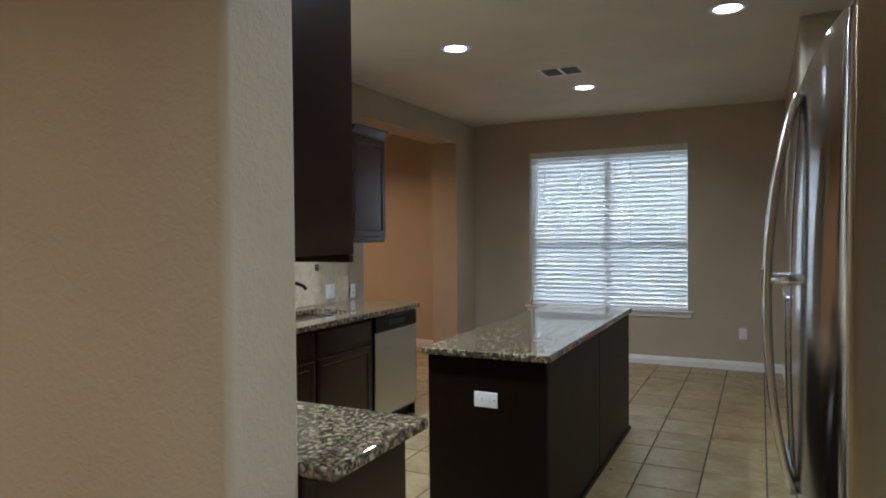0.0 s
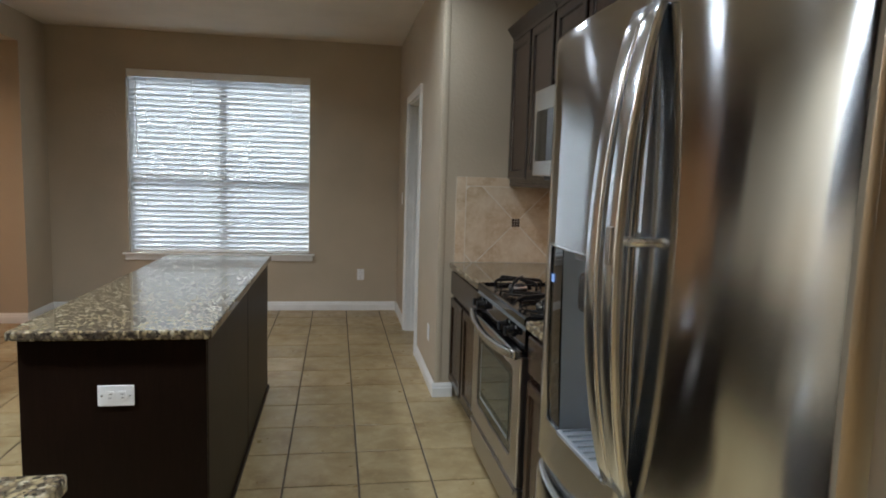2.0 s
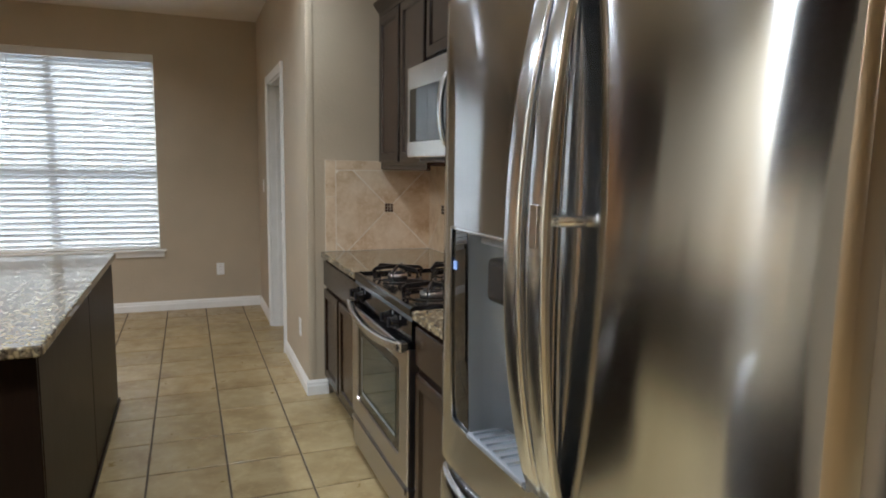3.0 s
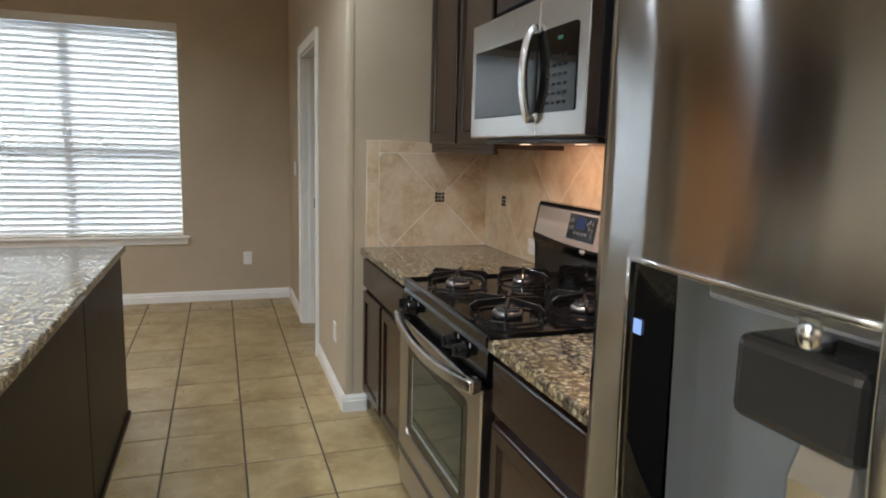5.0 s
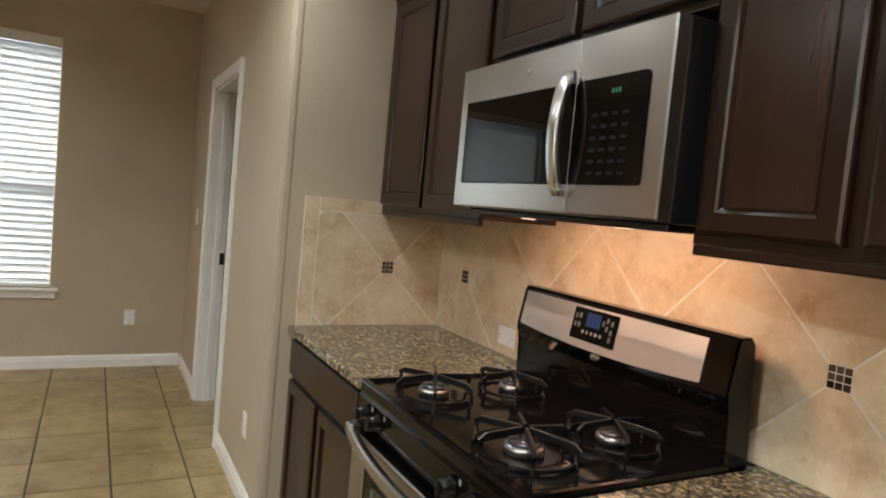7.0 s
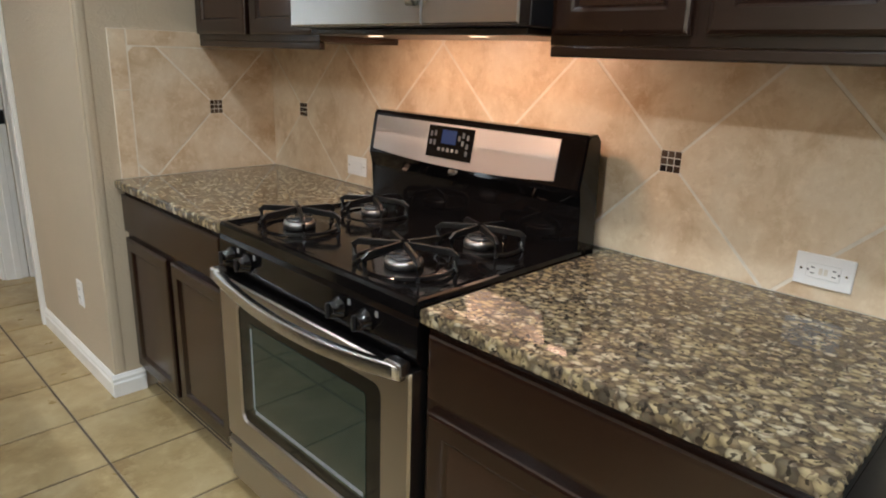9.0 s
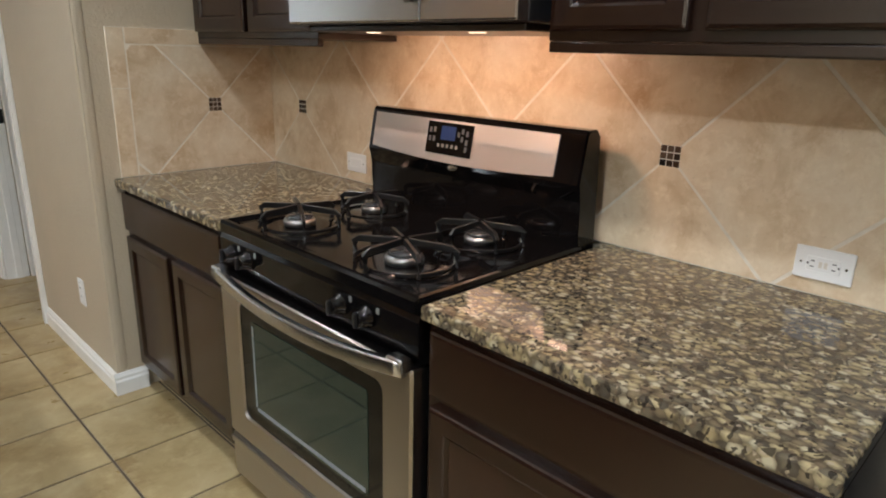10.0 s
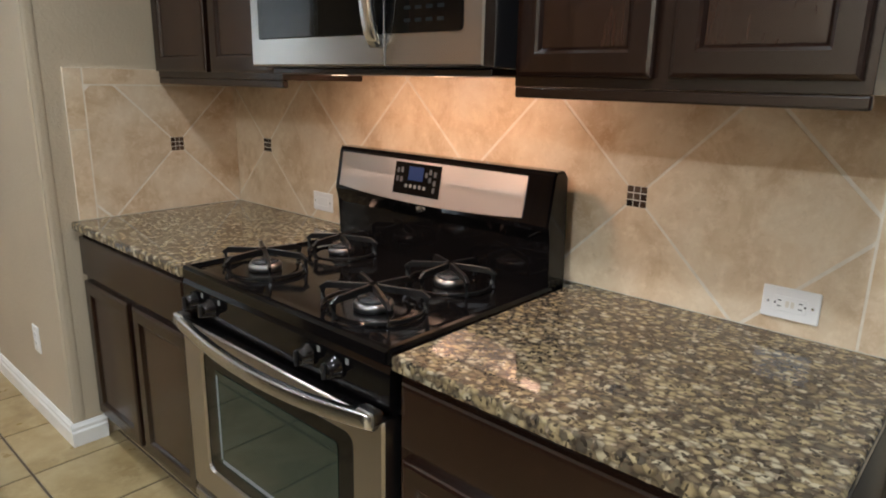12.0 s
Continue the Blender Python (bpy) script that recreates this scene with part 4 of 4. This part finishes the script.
# ---- microwave over the range ----
def microwave():
    W = R1 - R0 - 0.006
    z0, z1 = 1.455, 1.888
    X = 0.352
    m = thing("microwave_oven", pose(X, R1 - 0.003, 0, 0, 0, EAST), "stainless steel over-the-range microwave with black glass", "microwave")
    D = X_WALL - 0.006 - X
    part("body", box(0, W, 0.032, D, z0, z1, 0.004), M_BLACK_SATIN, m)
    split = W * 0.655
    # steel front left part is the door
    bm = ring_panel(0.002, split, z0 + 0.003, z1 - 0.003, [(0.0, -0.004), (0.004, 0.0 - 0.008)], 0.0315)
    door = part("door", bm, M_STEEL, m, "brushed stainless steel door")
    part("glass", box(0.045, split - 0.002, -0.0115, -0.0082, z0 + 0.075, z1 - 0.11, 0.002), M_MWGLASS, door, "black reflective glass")
    part("control_frame", ring_panel(split + 0.002, W - 0.002, z0 + 0.003, z1 - 0.003, [(0.0, -0.004), (0.004, -0.008)], 0.0315), M_STEEL, m)
    cp = part("control_glass", rounded(split + 0.004, W - 0.058, -0.0115, -0.0082, z0 + 0.075, z1 - 0.11, "y", 0.012), M_MWGLASS, m, "black glass control panel")
    for k in range(3):
        part("clock_digit", box(split + 0.130 + k * 0.011, split + 0.137 + k * 0.011, -0.0122, -0.0116, z1 - 0.150, z1 - 0.139), M_GREEN, cp, "green clock digit")
    for i in range(4):
        for j in range(6):
            part("key", box(split + 0.070 + i * 0.034, split + 0.090 + i * 0.034, -0.0120, -0.0116, z0 + 0.098 + j * 0.027, z0 + 0.106 + j * 0.027), M_KEY, cp)
    pts = []
    for i in range(19):
        u = i / 18
        bow = math.sin(math.pi * u) ** 0.6
        pts.append((split - 0.020, -0.016 - 0.034 * bow, z0 + 0.050 + u * (z1 - z0 - 0.135)))
    part("handle", sweep(pts, oblong(0.020, 0.010, 0.008, 4), (0, 1, 0)), M_CHROME, door, "bowed chrome handle", True)
    part("badge", lathe([(0, -0.0095), (0.011, -0.009), (0.011, -0.0081), (0, -0.0081)], (0.36, 0, z1 - 0.055), "y", 20), M_BADGE, door, "small round metal badge")
    part("bottom_grille", box(0.02, W - 0.02, 0.05, D - 0.03, z0 - 0.018, z0 - 0.0005, 0.004), M_BLACK_SATIN, m)
    for x in (0.25, W - 0.22):
        part("task_lamp", box(x - 0.022, x + 0.022, 0.105, 0.125, z0 - 0.0200, z0 - 0.0185, 0.0005), M_TASK, m, "lit warm task lamp")
        lamp("task_light", "AREA", look((X + 0.115, R1 - x, z0 - 0.026), (X + 0.36, R1 - x, 0.9)), TASK, (1.0, 0.54, 0.32), shape="RECTANGLE", size=0.08, size_y=0.04)
    return m


microwave()


# ---- refrigerator ----
def refrigerator():
    Y0, Y1 = 6.035, 7.008
    W = Y1 - Y0
    XF = -0.134                      # door edges; the doors crown outwards
    f = thing("refrigerator", pose(XF, Y1, 0, 0, 0, EAST + 1.6), "stainless steel refrigerator with arched handles and a dispenser", "refrigerator")
    Z0, ZS, Z1 = 0.035, 0.735, 1.775
    D = X_WALL - 0.05 - XF
    part("body", box(0.006, W - 0.006, 0.075, D, Z0, Z1 - 0.02, 0.006), M_GREY, f, "grey painted cabinet")
    part("hinge_cover", box(0.02, W - 0.02, 0.02, 0.12, Z1 - 0.02, Z1 + 0.012, 0.006), M_GREY, f)
    part("kick_grille", box(0.02, W - 0.02, 0.03, 0.075, 0.002, Z0 + 0.04), M_BLACK_SATIN, f)

    def crown(x, z, zlo, zhi):
        u = 2 * x / W - 1
        v = 2 * (z - zlo) / (zhi - zlo) - 1
        return -(1 - abs(u) ** 4.0) * (0.032 * (1 - 0.35 * v * v) + 0.014 * (1 - abs(v) ** 2.4))

    def shell(x0, x1, z0, z1, zlo, zhi, hole=None, nx=14, nz=24):
        xs = [x0 + (x1 - x0) * i / nx for i in range(nx + 1)]
        zs = [z0 + (z1 - z0) * i / nz for i in range(nz + 1)]
        if hole:
            xs = sorted([x for x in xs if min(abs(x - hole[0]), abs(x - hole[1])) > 0.012] + [hole[0], hole[1]])
            zs = sorted([z for z in zs if min(abs(z - hole[2]), abs(z - hole[3])) > 0.012] + [hole[2], hole[3]])
        r = 0.014
        xs = [x0, x0 + r * 0.35, x0 + r] + xs[1:-1] + [x1 - r, x1 - r * 0.35, x1]
        zs = [z0, z0 + r * 0.35, z0 + r] + zs[1:-1] + [z1 - r, z1 - r * 0.35, z1]
        bm = bmesh.new()

        def dip(x, z):
            e = min(x - x0, x1 - x, z - z0, z1 - z)
            return 0 if e >= r - 1e-6 else (r if e < 1e-6 else r * 0.4)

        V = [[bm.verts.new((x, crown(x, z, zlo, zhi) + dip(x, z), z)) for z in zs] for x in xs]
        for i in range(len(xs) - 1):
            for j in range(len(zs) - 1):
                cx, cz = (xs[i] + xs[i + 1]) / 2, (zs[j] + zs[j + 1]) / 2
                if hole and hole[0] < cx < hole[1] and hole[2] < cz < hole[3]:
                    continue
                bm.faces.new((V[i][j], V[i + 1][j], V[i + 1][j + 1], V[i][j + 1]))
        edge = [V[i][0] for i in range(len(xs))] + [V[-1][j] for j in range(1, len(zs))] + [V[i][-1] for i in range(len(xs) - 2, -1, -1)] + [V[0][j] for j in range(len(zs) - 2, 0, -1)]
        back = [bm.verts.new((v.co.x, 0.066, v.co.z)) for v in edge]
        n = len(edge)
        for i in range(n):
            bm.faces.new((edge[i], edge[(i + 1) % n], back[(i + 1) % n], back[i]))
        return bm

    hole = (0.120, 0.455, 0.875, 1.290)
    left = part("door", shell(0.0, W / 2 + 0.034, ZS, Z1, ZS, Z1, hole), M_FRIDGE, f, "stainless steel door with a dispenser", True)
    right = part("door", shell(W / 2 + 0.042, W, ZS, Z1, ZS, Z1), M_FRIDGE, f, "curved stainless steel door", True)
    part("gasket", box(0.01, W - 0.01, 0.066, 0.0745, ZS + 0.005, Z1 - 0.03), M_BLACK_SATIN, f)
    fz = part("freezer_drawer", shell(0.0, W, Z0 + 0.045, ZS - 0.010, -0.3, ZS + 0.3, None, 20, 12), M_FRIDGE, f, "curved stainless steel freezer drawer", True)
    hp = []
    for i in range(17):
        u = i / 16
        x = 0.10 + u * (W - 0.20)
        hp.append((x, crown(x, ZS - 0.09, -0.3, ZS + 0.3) - 0.012 - 0.052 * math.sin(math.pi * u) ** 0.5, ZS - 0.085))
    part("handle", sweep(hp, oblong(0.010, 0.016, 0.006), (0, 0, 1)), M_CHROME, fz, "arched satin steel handle", True)

    # arched door handles, one at each side of the gap
    for side, door in ((-1, left), (1, right)):
        pts = []
        n = 28
        for i in range(n + 1):
            u = i / n
            z = 0.900 + u * 0.815
            bow = max(0.0, 1 - (2 * u - 1) ** 2)
            x = W / 2 + 0.038 + side * (0.025 + 0.010 * bow)
            y = crown(W / 2, z, ZS, Z1) - 0.008 - 0.038 * bow ** 0.8
            pts.append((x, y, z))
        h = part("handle", sweep(pts, oblong(0.0235, 0.0085, 0.006), (0, 1, 0)), M_CHROME, door, "arched satin steel handle", True)
        xc, yc = W / 2 + 0.038 + side * 0.035, crown(W / 2, 1.34, ZS, Z1)
        part("standoff", sweep([(xc + side * 0.006, yc - 0.046, 1.34), (xc + side * 0.034, yc - 0.022, 1.34), (xc + side * 0.040, yc + 0.008, 1.34)], circle(0.0085, 12)), M_CHROME, h, smooth=True)
        if side > 0:
            part("nameplate", box(xc - 0.010, xc + 0.010, yc - 0.0580, yc - 0.0535, 1.300, 1.362, 0.0015), M_STEEL, h, "small recessed metal nameplate")

    # dispenser: bezel, controls, cavity with nozzle, paddle and tray
    x0, x1, z0, z1 = hole
    disp = part("dispenser", bmesh.new(), M_CAVITY, f, "ice and water dispenser recess")
    bmd = bmesh.new()
    xa = x0 + 0.088
    # a concave recess: its plan is half an ellipse, deepest in the middle
    n = 16
    rows = []
    for z in (z0, z1):
        row = []
        for i in range(n + 1):
            t = math.pi * i / n
            x = (xa + x1) / 2 - (x1 - xa) / 2 * math.cos(t)
            row.append(bmd.verts.new((x, crown(x, z, ZS, Z1) + 0.003 + 0.098 * math.sin(t) ** 0.7, z)))
        rows.append(row)
    for i in range(n):
        bmd.faces.new((rows[0][i], rows[0][i + 1], rows[1][i + 1], rows[1][i]))
    for row in rows:
        bmd.faces.new(row)
    for f2 in bmd.faces:
        f2.smooth = len(f2.verts) == 4
    bmd.to_mesh(disp.data)
    bmd.free()
    bm = bmesh.new()
    V = []
    for i in range(5):
        x = x0 + (xa - x0) * i / 4
        V.append([bm.verts.new((x, crown(x, z0 + (z1 - z0) * j / 8, ZS, Z1) + 0.002, z0 + (z1 - z0) * j / 8)) for j in range(9)])
    for i in range(4):
        for j in range(8):
            bm.faces.new((V[i][j], V[i + 1][j], V[i + 1][j + 1], V[i][j + 1]))
    cpn = part("control_strip", bm, M_MWGLASS, disp, "black glossy control strip", True)
    yc = crown(x0 + 0.03, 1.19, ZS, Z1)
    part("icon", box(x0 + 0.018, x0 + 0.031, yc - 0.0004, yc + 0.0012, 1.205, 1.222), M_ICON, cpn, "glowing blue icon")
    for (p0, p1) in (((x0, z0), (x1, z0)), ((x1, z0), (x1, z1)), ((x1, z1), (x0, z1)), ((x0, z1), (x0, z0))):
        line = []
        for i in range(9):
            x, z = p0[0] + (p1[0] - p0[0]) * i / 8, p0[1] + (p1[1] - p0[1]) * i / 8
            line.append((x, crown(x, z, ZS, Z1) - 0.001, z))
        part("bezel", sweep(line, oblong(0.003, 0.003, 0.001), (0, 1, 0)), M_CHROME, disp, smooth=True)
    fy = crown(0.33, 1.2, ZS, Z1)
    part("header", box(xa + 0.03, x1 - 0.008, fy + 0.020, fy + 0.085, z1 - 0.022, z1 - 0.003, 0.005), M_GREY, disp, "grey plastic header")
    part("spout", lathe([(0.016, 0), (0.016, -0.026), (0.012, -0.030), (0, -0.030)], (x0 + 0.236, fy + 0.030, z1 - 0.0125), seg=20), M_CHROME, disp, smooth=True)
    part("ice_chute", box(xa + 0.080, x1 - 0.034, fy + 0.008, fy + 0.088, z1 - 0.122, z1 - 0.0405, 0.012, 3), M_DKGREY, disp, "charcoal ice chute housing")
    bm = bmesh.new()
    rows = []
    for z, half, lean in ((z1 - 0.1225, 0.030, 0.045), (z1 - 0.165, 0.036, 0.034), (z1 - 0.23, 0.045, 0.046), (z1 - 0.29, 0.050, 0.066)):
        c = x1 - 0.086
        rows.append([bm.verts.new((c + sx * half, fy + lean + d, z)) for sx, d in ((-1, 0.006), (-0.8, 0), (0.8, 0), (1, 0.006), (0.8, 0.012), (-0.8, 0.012))])
    for p, q in zip(rows, rows[1:]):
        for i in range(6):
            bm.faces.new((p[i], p[(i + 1) % 6], q[(i + 1) % 6], q[i]))
    bm.faces.new(rows[0])
    bm.faces.new(rows[-1])
    part("paddle", bm, M_STEEL, disp, "flared metal dispenser paddle")
    part("tray", box(xa + 0.012, x1 - 0.012, fy + 0.006, fy + 0.092, z0 + 0.001, z0 + 0.012, 0.003), M_GREY, disp)
    for i in range(6):
        part("tray_slat", box(xa + 0.030 + i * 0.028, xa + 0.040 + i * 0.028, fy + 0.012, fy + 0.080, z0 + 0.0125, z0 + 0.016), M_CHROME, disp)
    return f


refrigerator()


# ---- dishwasher, sink and tap ----
def dishwasher():
    d = thing("dishwasher", pose(-2.735, 8.889, 0, 0, 0, WEST), "stainless steel dishwasher with a black control panel", "dishwasher")
    W = 0.637
    part("body", box(0.004, W - 0.004, 0.0, 0.60, 0.09, 0.855), M_BLACK_SATIN, d)
    part("door", box(0.006, W - 0.006, -0.030, -0.0005, 0.115, 0.735, 0.005), M_STEEL, d, "brushed steel door panel")
    part("control_panel", box(0.006, W - 0.006, -0.034, -0.0005, 0.738, 0.850, 0.010), M_BLACK, d, "glossy black control panel")
    part("latch_recess", box(0.20, W - 0.20, -0.0355, -0.0342, 0.775, 0.815, 0.0005), M_BLACK_SATIN, d)
    part("kick_plate", box(0.006, W - 0.006, 0.045, 0.075, 0.001, 0.11), M_TOE, d)
    return d


dishwasher()


def sink():
    s = thing("kitchen_sink", pose(-3.06, 8.44, 0.858), "stainless steel double bowl undermount sink", "sink")
    for y0, y1 in ((-0.488, -0.012), (0.012, 0.488)):
        bm = bmesh.new()
        rows = []
        for ins, z in ((0, 0.0), (0.004, -0.004), (0.010, -0.15), (0.030, -0.185), (0.06, -0.19)):
            rows.append([bm.verts.new(p) for p in ((-0.199 + ins, y0 + ins, z), (0.199 - ins, y0 + ins, z), (0.199 - ins, y1 - ins, z), (-0.199 + ins, y1 - ins, z))])
        for p, q in zip(rows, rows[1:]):
            for i in range(4):
                bm.faces.new((p[i], p[(i + 1) % 4], q[(i + 1) % 4], q[i]))
        bm.faces.new(rows[-1])
        part("bowl", bm, M_STEEL, s)
        part("drain", lathe([(0.04, 0.0), (0.042, 0.003), (0.02, 0.002), (0, 0.001)], (0, (y0 + y1) / 2, -0.189), seg=20), M_CHROME, s)
    part("divider", box(-0.199, 0.199, -0.012, 0.012, -0.06, -0.002, 0.004), M_STEEL, s)
    return s


sink()


def faucet():
    m = material("oil_bronze", (0.035, 0.025, 0.02), 0.3, 0.8)
    f = thing("kitchen_faucet", pose(-3.335, 8.44, 0.893), "dark bronze kitchen faucet with a low arched spout", "faucet")
    part("base", lathe([(0.028, 0.0), (0.028, 0.008), (0.020, 0.02), (0.018, 0.08), (0.0, 0.082)], (0, 0, 0), seg=20), m, f, smooth=True)
    pts = [(0, 0, 0.075), (0.01, 0.01, 0.15), (0.04, 0.05, 0.20), (0.09, 0.12, 0.22), (0.14, 0.19, 0.215), (0.17, 0.24, 0.19), (0.178, 0.255, 0.165)]
    part("spout", sweep(pts, circle(0.0125, 12), (0, 0, 1)), m, f, smooth=True)
    part("lever", sweep([(0, 0, 0.08), (-0.005, -0.03, 0.115), (-0.008, -0.09, 0.14)], circle(0.008, 10), (1, 0, 0)), m, f, smooth=True)
    return f


faucet()


# ---- tiled backsplash ----
def clip(poly, a0, a1, b0, b1):
    for axis, lim, sign in ((0, a0, 1), (0, a1, -1), (1, b0, 1), (1, b1, -1)):
        out = []
        for i, p in enumerate(poly):
            q = poly[(i + 1) % len(poly)]
            pin, qin = sign * (p[axis] - lim) >= 0, sign * (q[axis] - lim) >= 0
            if pin:
                out.append(p)
            if pin != qin:
                t = (lim - p[axis]) / (q[axis] - p[axis])
                out.append((p[0] + t * (q[0] - p[0]), p[1] + t * (q[1] - p[1])))
        poly = out
        if len(poly) < 3:
            return []
    return poly


def slab_piece(poly, place, low, high, name, mat, parent, lip=0.0007):
    """A flat piece from an outline, with a softened upper edge."""
    cx, cy = sum(p[0] for p in poly) / len(poly), sum(p[1] for p in poly) / len(poly)

    def toward(p, d):
        L = math.hypot(p[0] - cx, p[1] - cy) or 1
        return (p[0] - (p[0] - cx) / L * d, p[1] - (p[1] - cy) / L * d)

    bm = bmesh.new()
    rows = [[bm.verts.new(place(p[0], p[1], low)) for p in poly], [bm.verts.new(place(p[0], p[1], high - lip)) for p in poly], [bm.verts.new(place(*toward(p, lip * 1.6), high)) for p in poly]]
    n = len(poly)
    for p, q in zip(rows, rows[1:]):
        for i in range(n):
            bm.faces.new((p[i], p[(i + 1) % n], q[(i + 1) % n], q[i]))
    bm.faces.new(rows[2])
    return part(name, bm, mat, parent)


def backsplash(name, place, a0, a1, b0, b1, border, seeds, half, label, group):
    """Diamond-laid tiles over a0..a1 (along) and b0..b1 (up), through the lattice point seeds[0]; border: widths at a0, a1 and top."""
    bm = bmesh.new()
    s = thing(name, pose(0, 0, 0), label, "backsplash")
    s["kind"] = "structure"
    V = []
    for h in (0.0005, 0.0094):
        V.append([bm.verts.new(place(a, b, h)) for a, b in ((a0, b0), (a1, b0), (a1, b1), (a0, b1))])
    for i in range(4):
        bm.faces.new((V[0][i], V[0][(i + 1) % 4], V[1][(i + 1) % 4], V[1][i]))
    bm.faces.new(V[0])
    bm.faces.new(V[1])
    part("grout_bed", bm, M_SPLASH_GROUT, s)
    g = 0.0042
    i0, i1, i2 = a0 + border[0], a1 - border[1], b1 - border[2]
    ca, cb = seeds[0]
    na = int((a1 - a0) / half) + 4
    mark = [(p, 0.052) for p in seeds]
    for i in range(-na, na + 1):
        for j in range(-5, 6):
            if (i + j) % 2 == 0:
                continue
            x, z = ca + i * half, cb + j * half
            h = half - g * 1.4
            poly = [(x - h, z), (x, z - h), (x + h, z), (x, z + h)]
            # corners cut off for the inserts
            for (ma, mb), c in mark:
                new_poly = []
                for p in poly:
                    if abs(p[0] - ma) < 0.012 and abs(p[1] - mb) < 0.012:
                        dx, dz = x - p[0], z - p[1]
                        if abs(dx) > abs(dz):
                            k = c * 0.5 * (1 if dx > 0 else -1)
                            new_poly += [(ma + k, mb + (c * 0.5 - g) * (1 if dx > 0 else -1)), (ma + k, mb - (c * 0.5 - g) * (1 if dx > 0 else -1))]
                        else:
                            k = c * 0.5 * (1 if dz > 0 else -1)
                            new_poly += [(ma - (c * 0.5 - g) * (1 if dz > 0 else -1), mb + k), (ma + (c * 0.5 - g) * (1 if dz > 0 else -1), mb + k)]
                    else:
                        new_poly.append(p)
                poly = new_poly
            poly = clip(poly, i0 + (g if border[0] else 0.001), i1 - (g if border[1] else 0.001), b0 + 0.002, i2 - (g if border[2] else 0.001))
            if len(poly) >= 3:
                area = abs(sum(poly[k][0] * poly[(k + 1) % len(poly)][1] - poly[(k + 1) % len(poly)][0] * poly[k][1] for k in range(len(poly)))) / 2
                if area > 0.0004:
                    slab_piece(poly, place, 0.009, 0.0105, "tile", M_SPLASH, s)
    if border[0]:
        z = b0 + 0.002
        while z < b1 - 0.03:
            zz = min(z + 0.33, b1 - 0.002)
            slab_piece([(a0 + 0.0002, z), (i0 - g * 0.3, z), (i0 - g * 0.3, zz), (a0 + 0.0002, zz)], place, 0.009, 0.0105, "border_tile", M_SPLASH, s)
            z = zz + 0.7 * g
    if border[1]:
        z = b0 + 0.002
        while z < b1 - 0.03:
            zz = min(z + 0.20, b1 - 0.002)
            slab_piece([(i1 + g * 0.3, z), (a1 - 0.001, z), (a1 - 0.001, zz), (i1 + g * 0.3, zz)], place, 0.009, 0.0105, "border_tile", M_SPLASH, s)
            z = zz + 0.7 * g
    if border[2]:
        a = i0 + g
        while a < i1 - 0.02:
            aa = min(a + 0.33, i1 - 0.001)
            slab_piece([(a, i2 + g * 0.3), (aa, i2 + g * 0.3), (aa, b1 - 0.001), (a, b1 - 0.001)], place, 0.009, 0.0105, "border_tile", M_SPLASH, s)
            a = aa + 0.7 * g
    for ma, mb in seeds:
        for i in range(3):
            for j in range(3):
                x, z = ma - 0.0265 + i * 0.0182, mb - 0.0265 + j * 0.0182
                slab_piece([(x, z), (x + 0.0155, z), (x + 0.0155, z + 0.0155), (x, z + 0.0155)], place, 0.006, 0.0115, "mosaic_tile", M_MOSAIC, s, 0.001)
    return s


SP0, SP1 = 0.8935, 1.446
HALF = 0.273
backsplash("backsplash_east", lambda a, b, h: (X_WALL - h, a, b), 7.10, Y_STUB - 0.0005, SP0, SP1 - 0.002, (0.07, 0.0, 0.0), [(7.692, 1.155), (9.330, 1.155)], HALF, "beige travertine-look diamond tile backsplash behind the range", "")
backsplash("backsplash_stub", lambda a, b, h: (a, Y_STUB - h, b), 0.105, X_WALL - 0.011, SP0, SP1, (0.062, 0.0, 0.058), [(0.504, 1.157)], HALF, "beige diamond tile backsplash on the wall return", "")
backsplash("backsplash_west", lambda a, b, h: (X_LEFT + h, a, b), 6.68, 9.60, SP0, 1.36, (0.0, 0.06, 0.0), [(9.16, 1.19)], HALF, "beige diamond tile backsplash behind the sink", "")

# ---- floor tiles ----
TX, TY, OX, OY, GR = 0.3465, 0.364, -0.187, 9.475, 0.0048


def floor_tiles():
    hx, hy = TX / 2 - GR, TY / 2 - GR
    bm = bmesh.new()
    loops = [((hx, hy), -0.005), ((hx, hy), -0.0018), ((hx - 0.003, hy - 0.003), 0.0)]
    rows = []
    for (a, b), z in loops:
        rows.append([bm.verts.new(p) for p in ((-a, -b, z), (a, -b, z), (a, b, z), (-a, b, z))])
    for p, q in zip(rows, rows[1:]):
        for i in range(4):
            bm.faces.new((p[i], p[(i + 1) % 4], q[(i + 1) % 4], q[i]))
    bm.faces.new(rows[-1])
    me = bpy.data.meshes.new("tile")
    bm.to_mesh(me)
    bm.free()
    me.materials.append(M_TILE)
    far = bmesh.new()
    for i in range(-18, 6):
        for j in range(-24, 9):
            x, y = OX + (i + 0.5) * TX, OY + (j + 0.5) * TY
            near = -3.05 < x < 0.12 and 5.2 < y < 12.5 and not (-1.65 < x < -1.15 and 7.9 < y < 9.7)
            if near:
                t = new("tile", me)
                t.parent = FLOOR
                t.location = (x, y, 0)
            else:
                vs = [[far.verts.new((x + p.co.x, y + p.co.y, p.co.z)) for p in me.vertices]]
                for pg in me.polygons:
                    far.faces.new([vs[0][k] for k in pg.vertices])
    ob = part("tiles", far, M_TILE, FLOOR)
    ob["kind"] = "stuff"


floor_tiles()
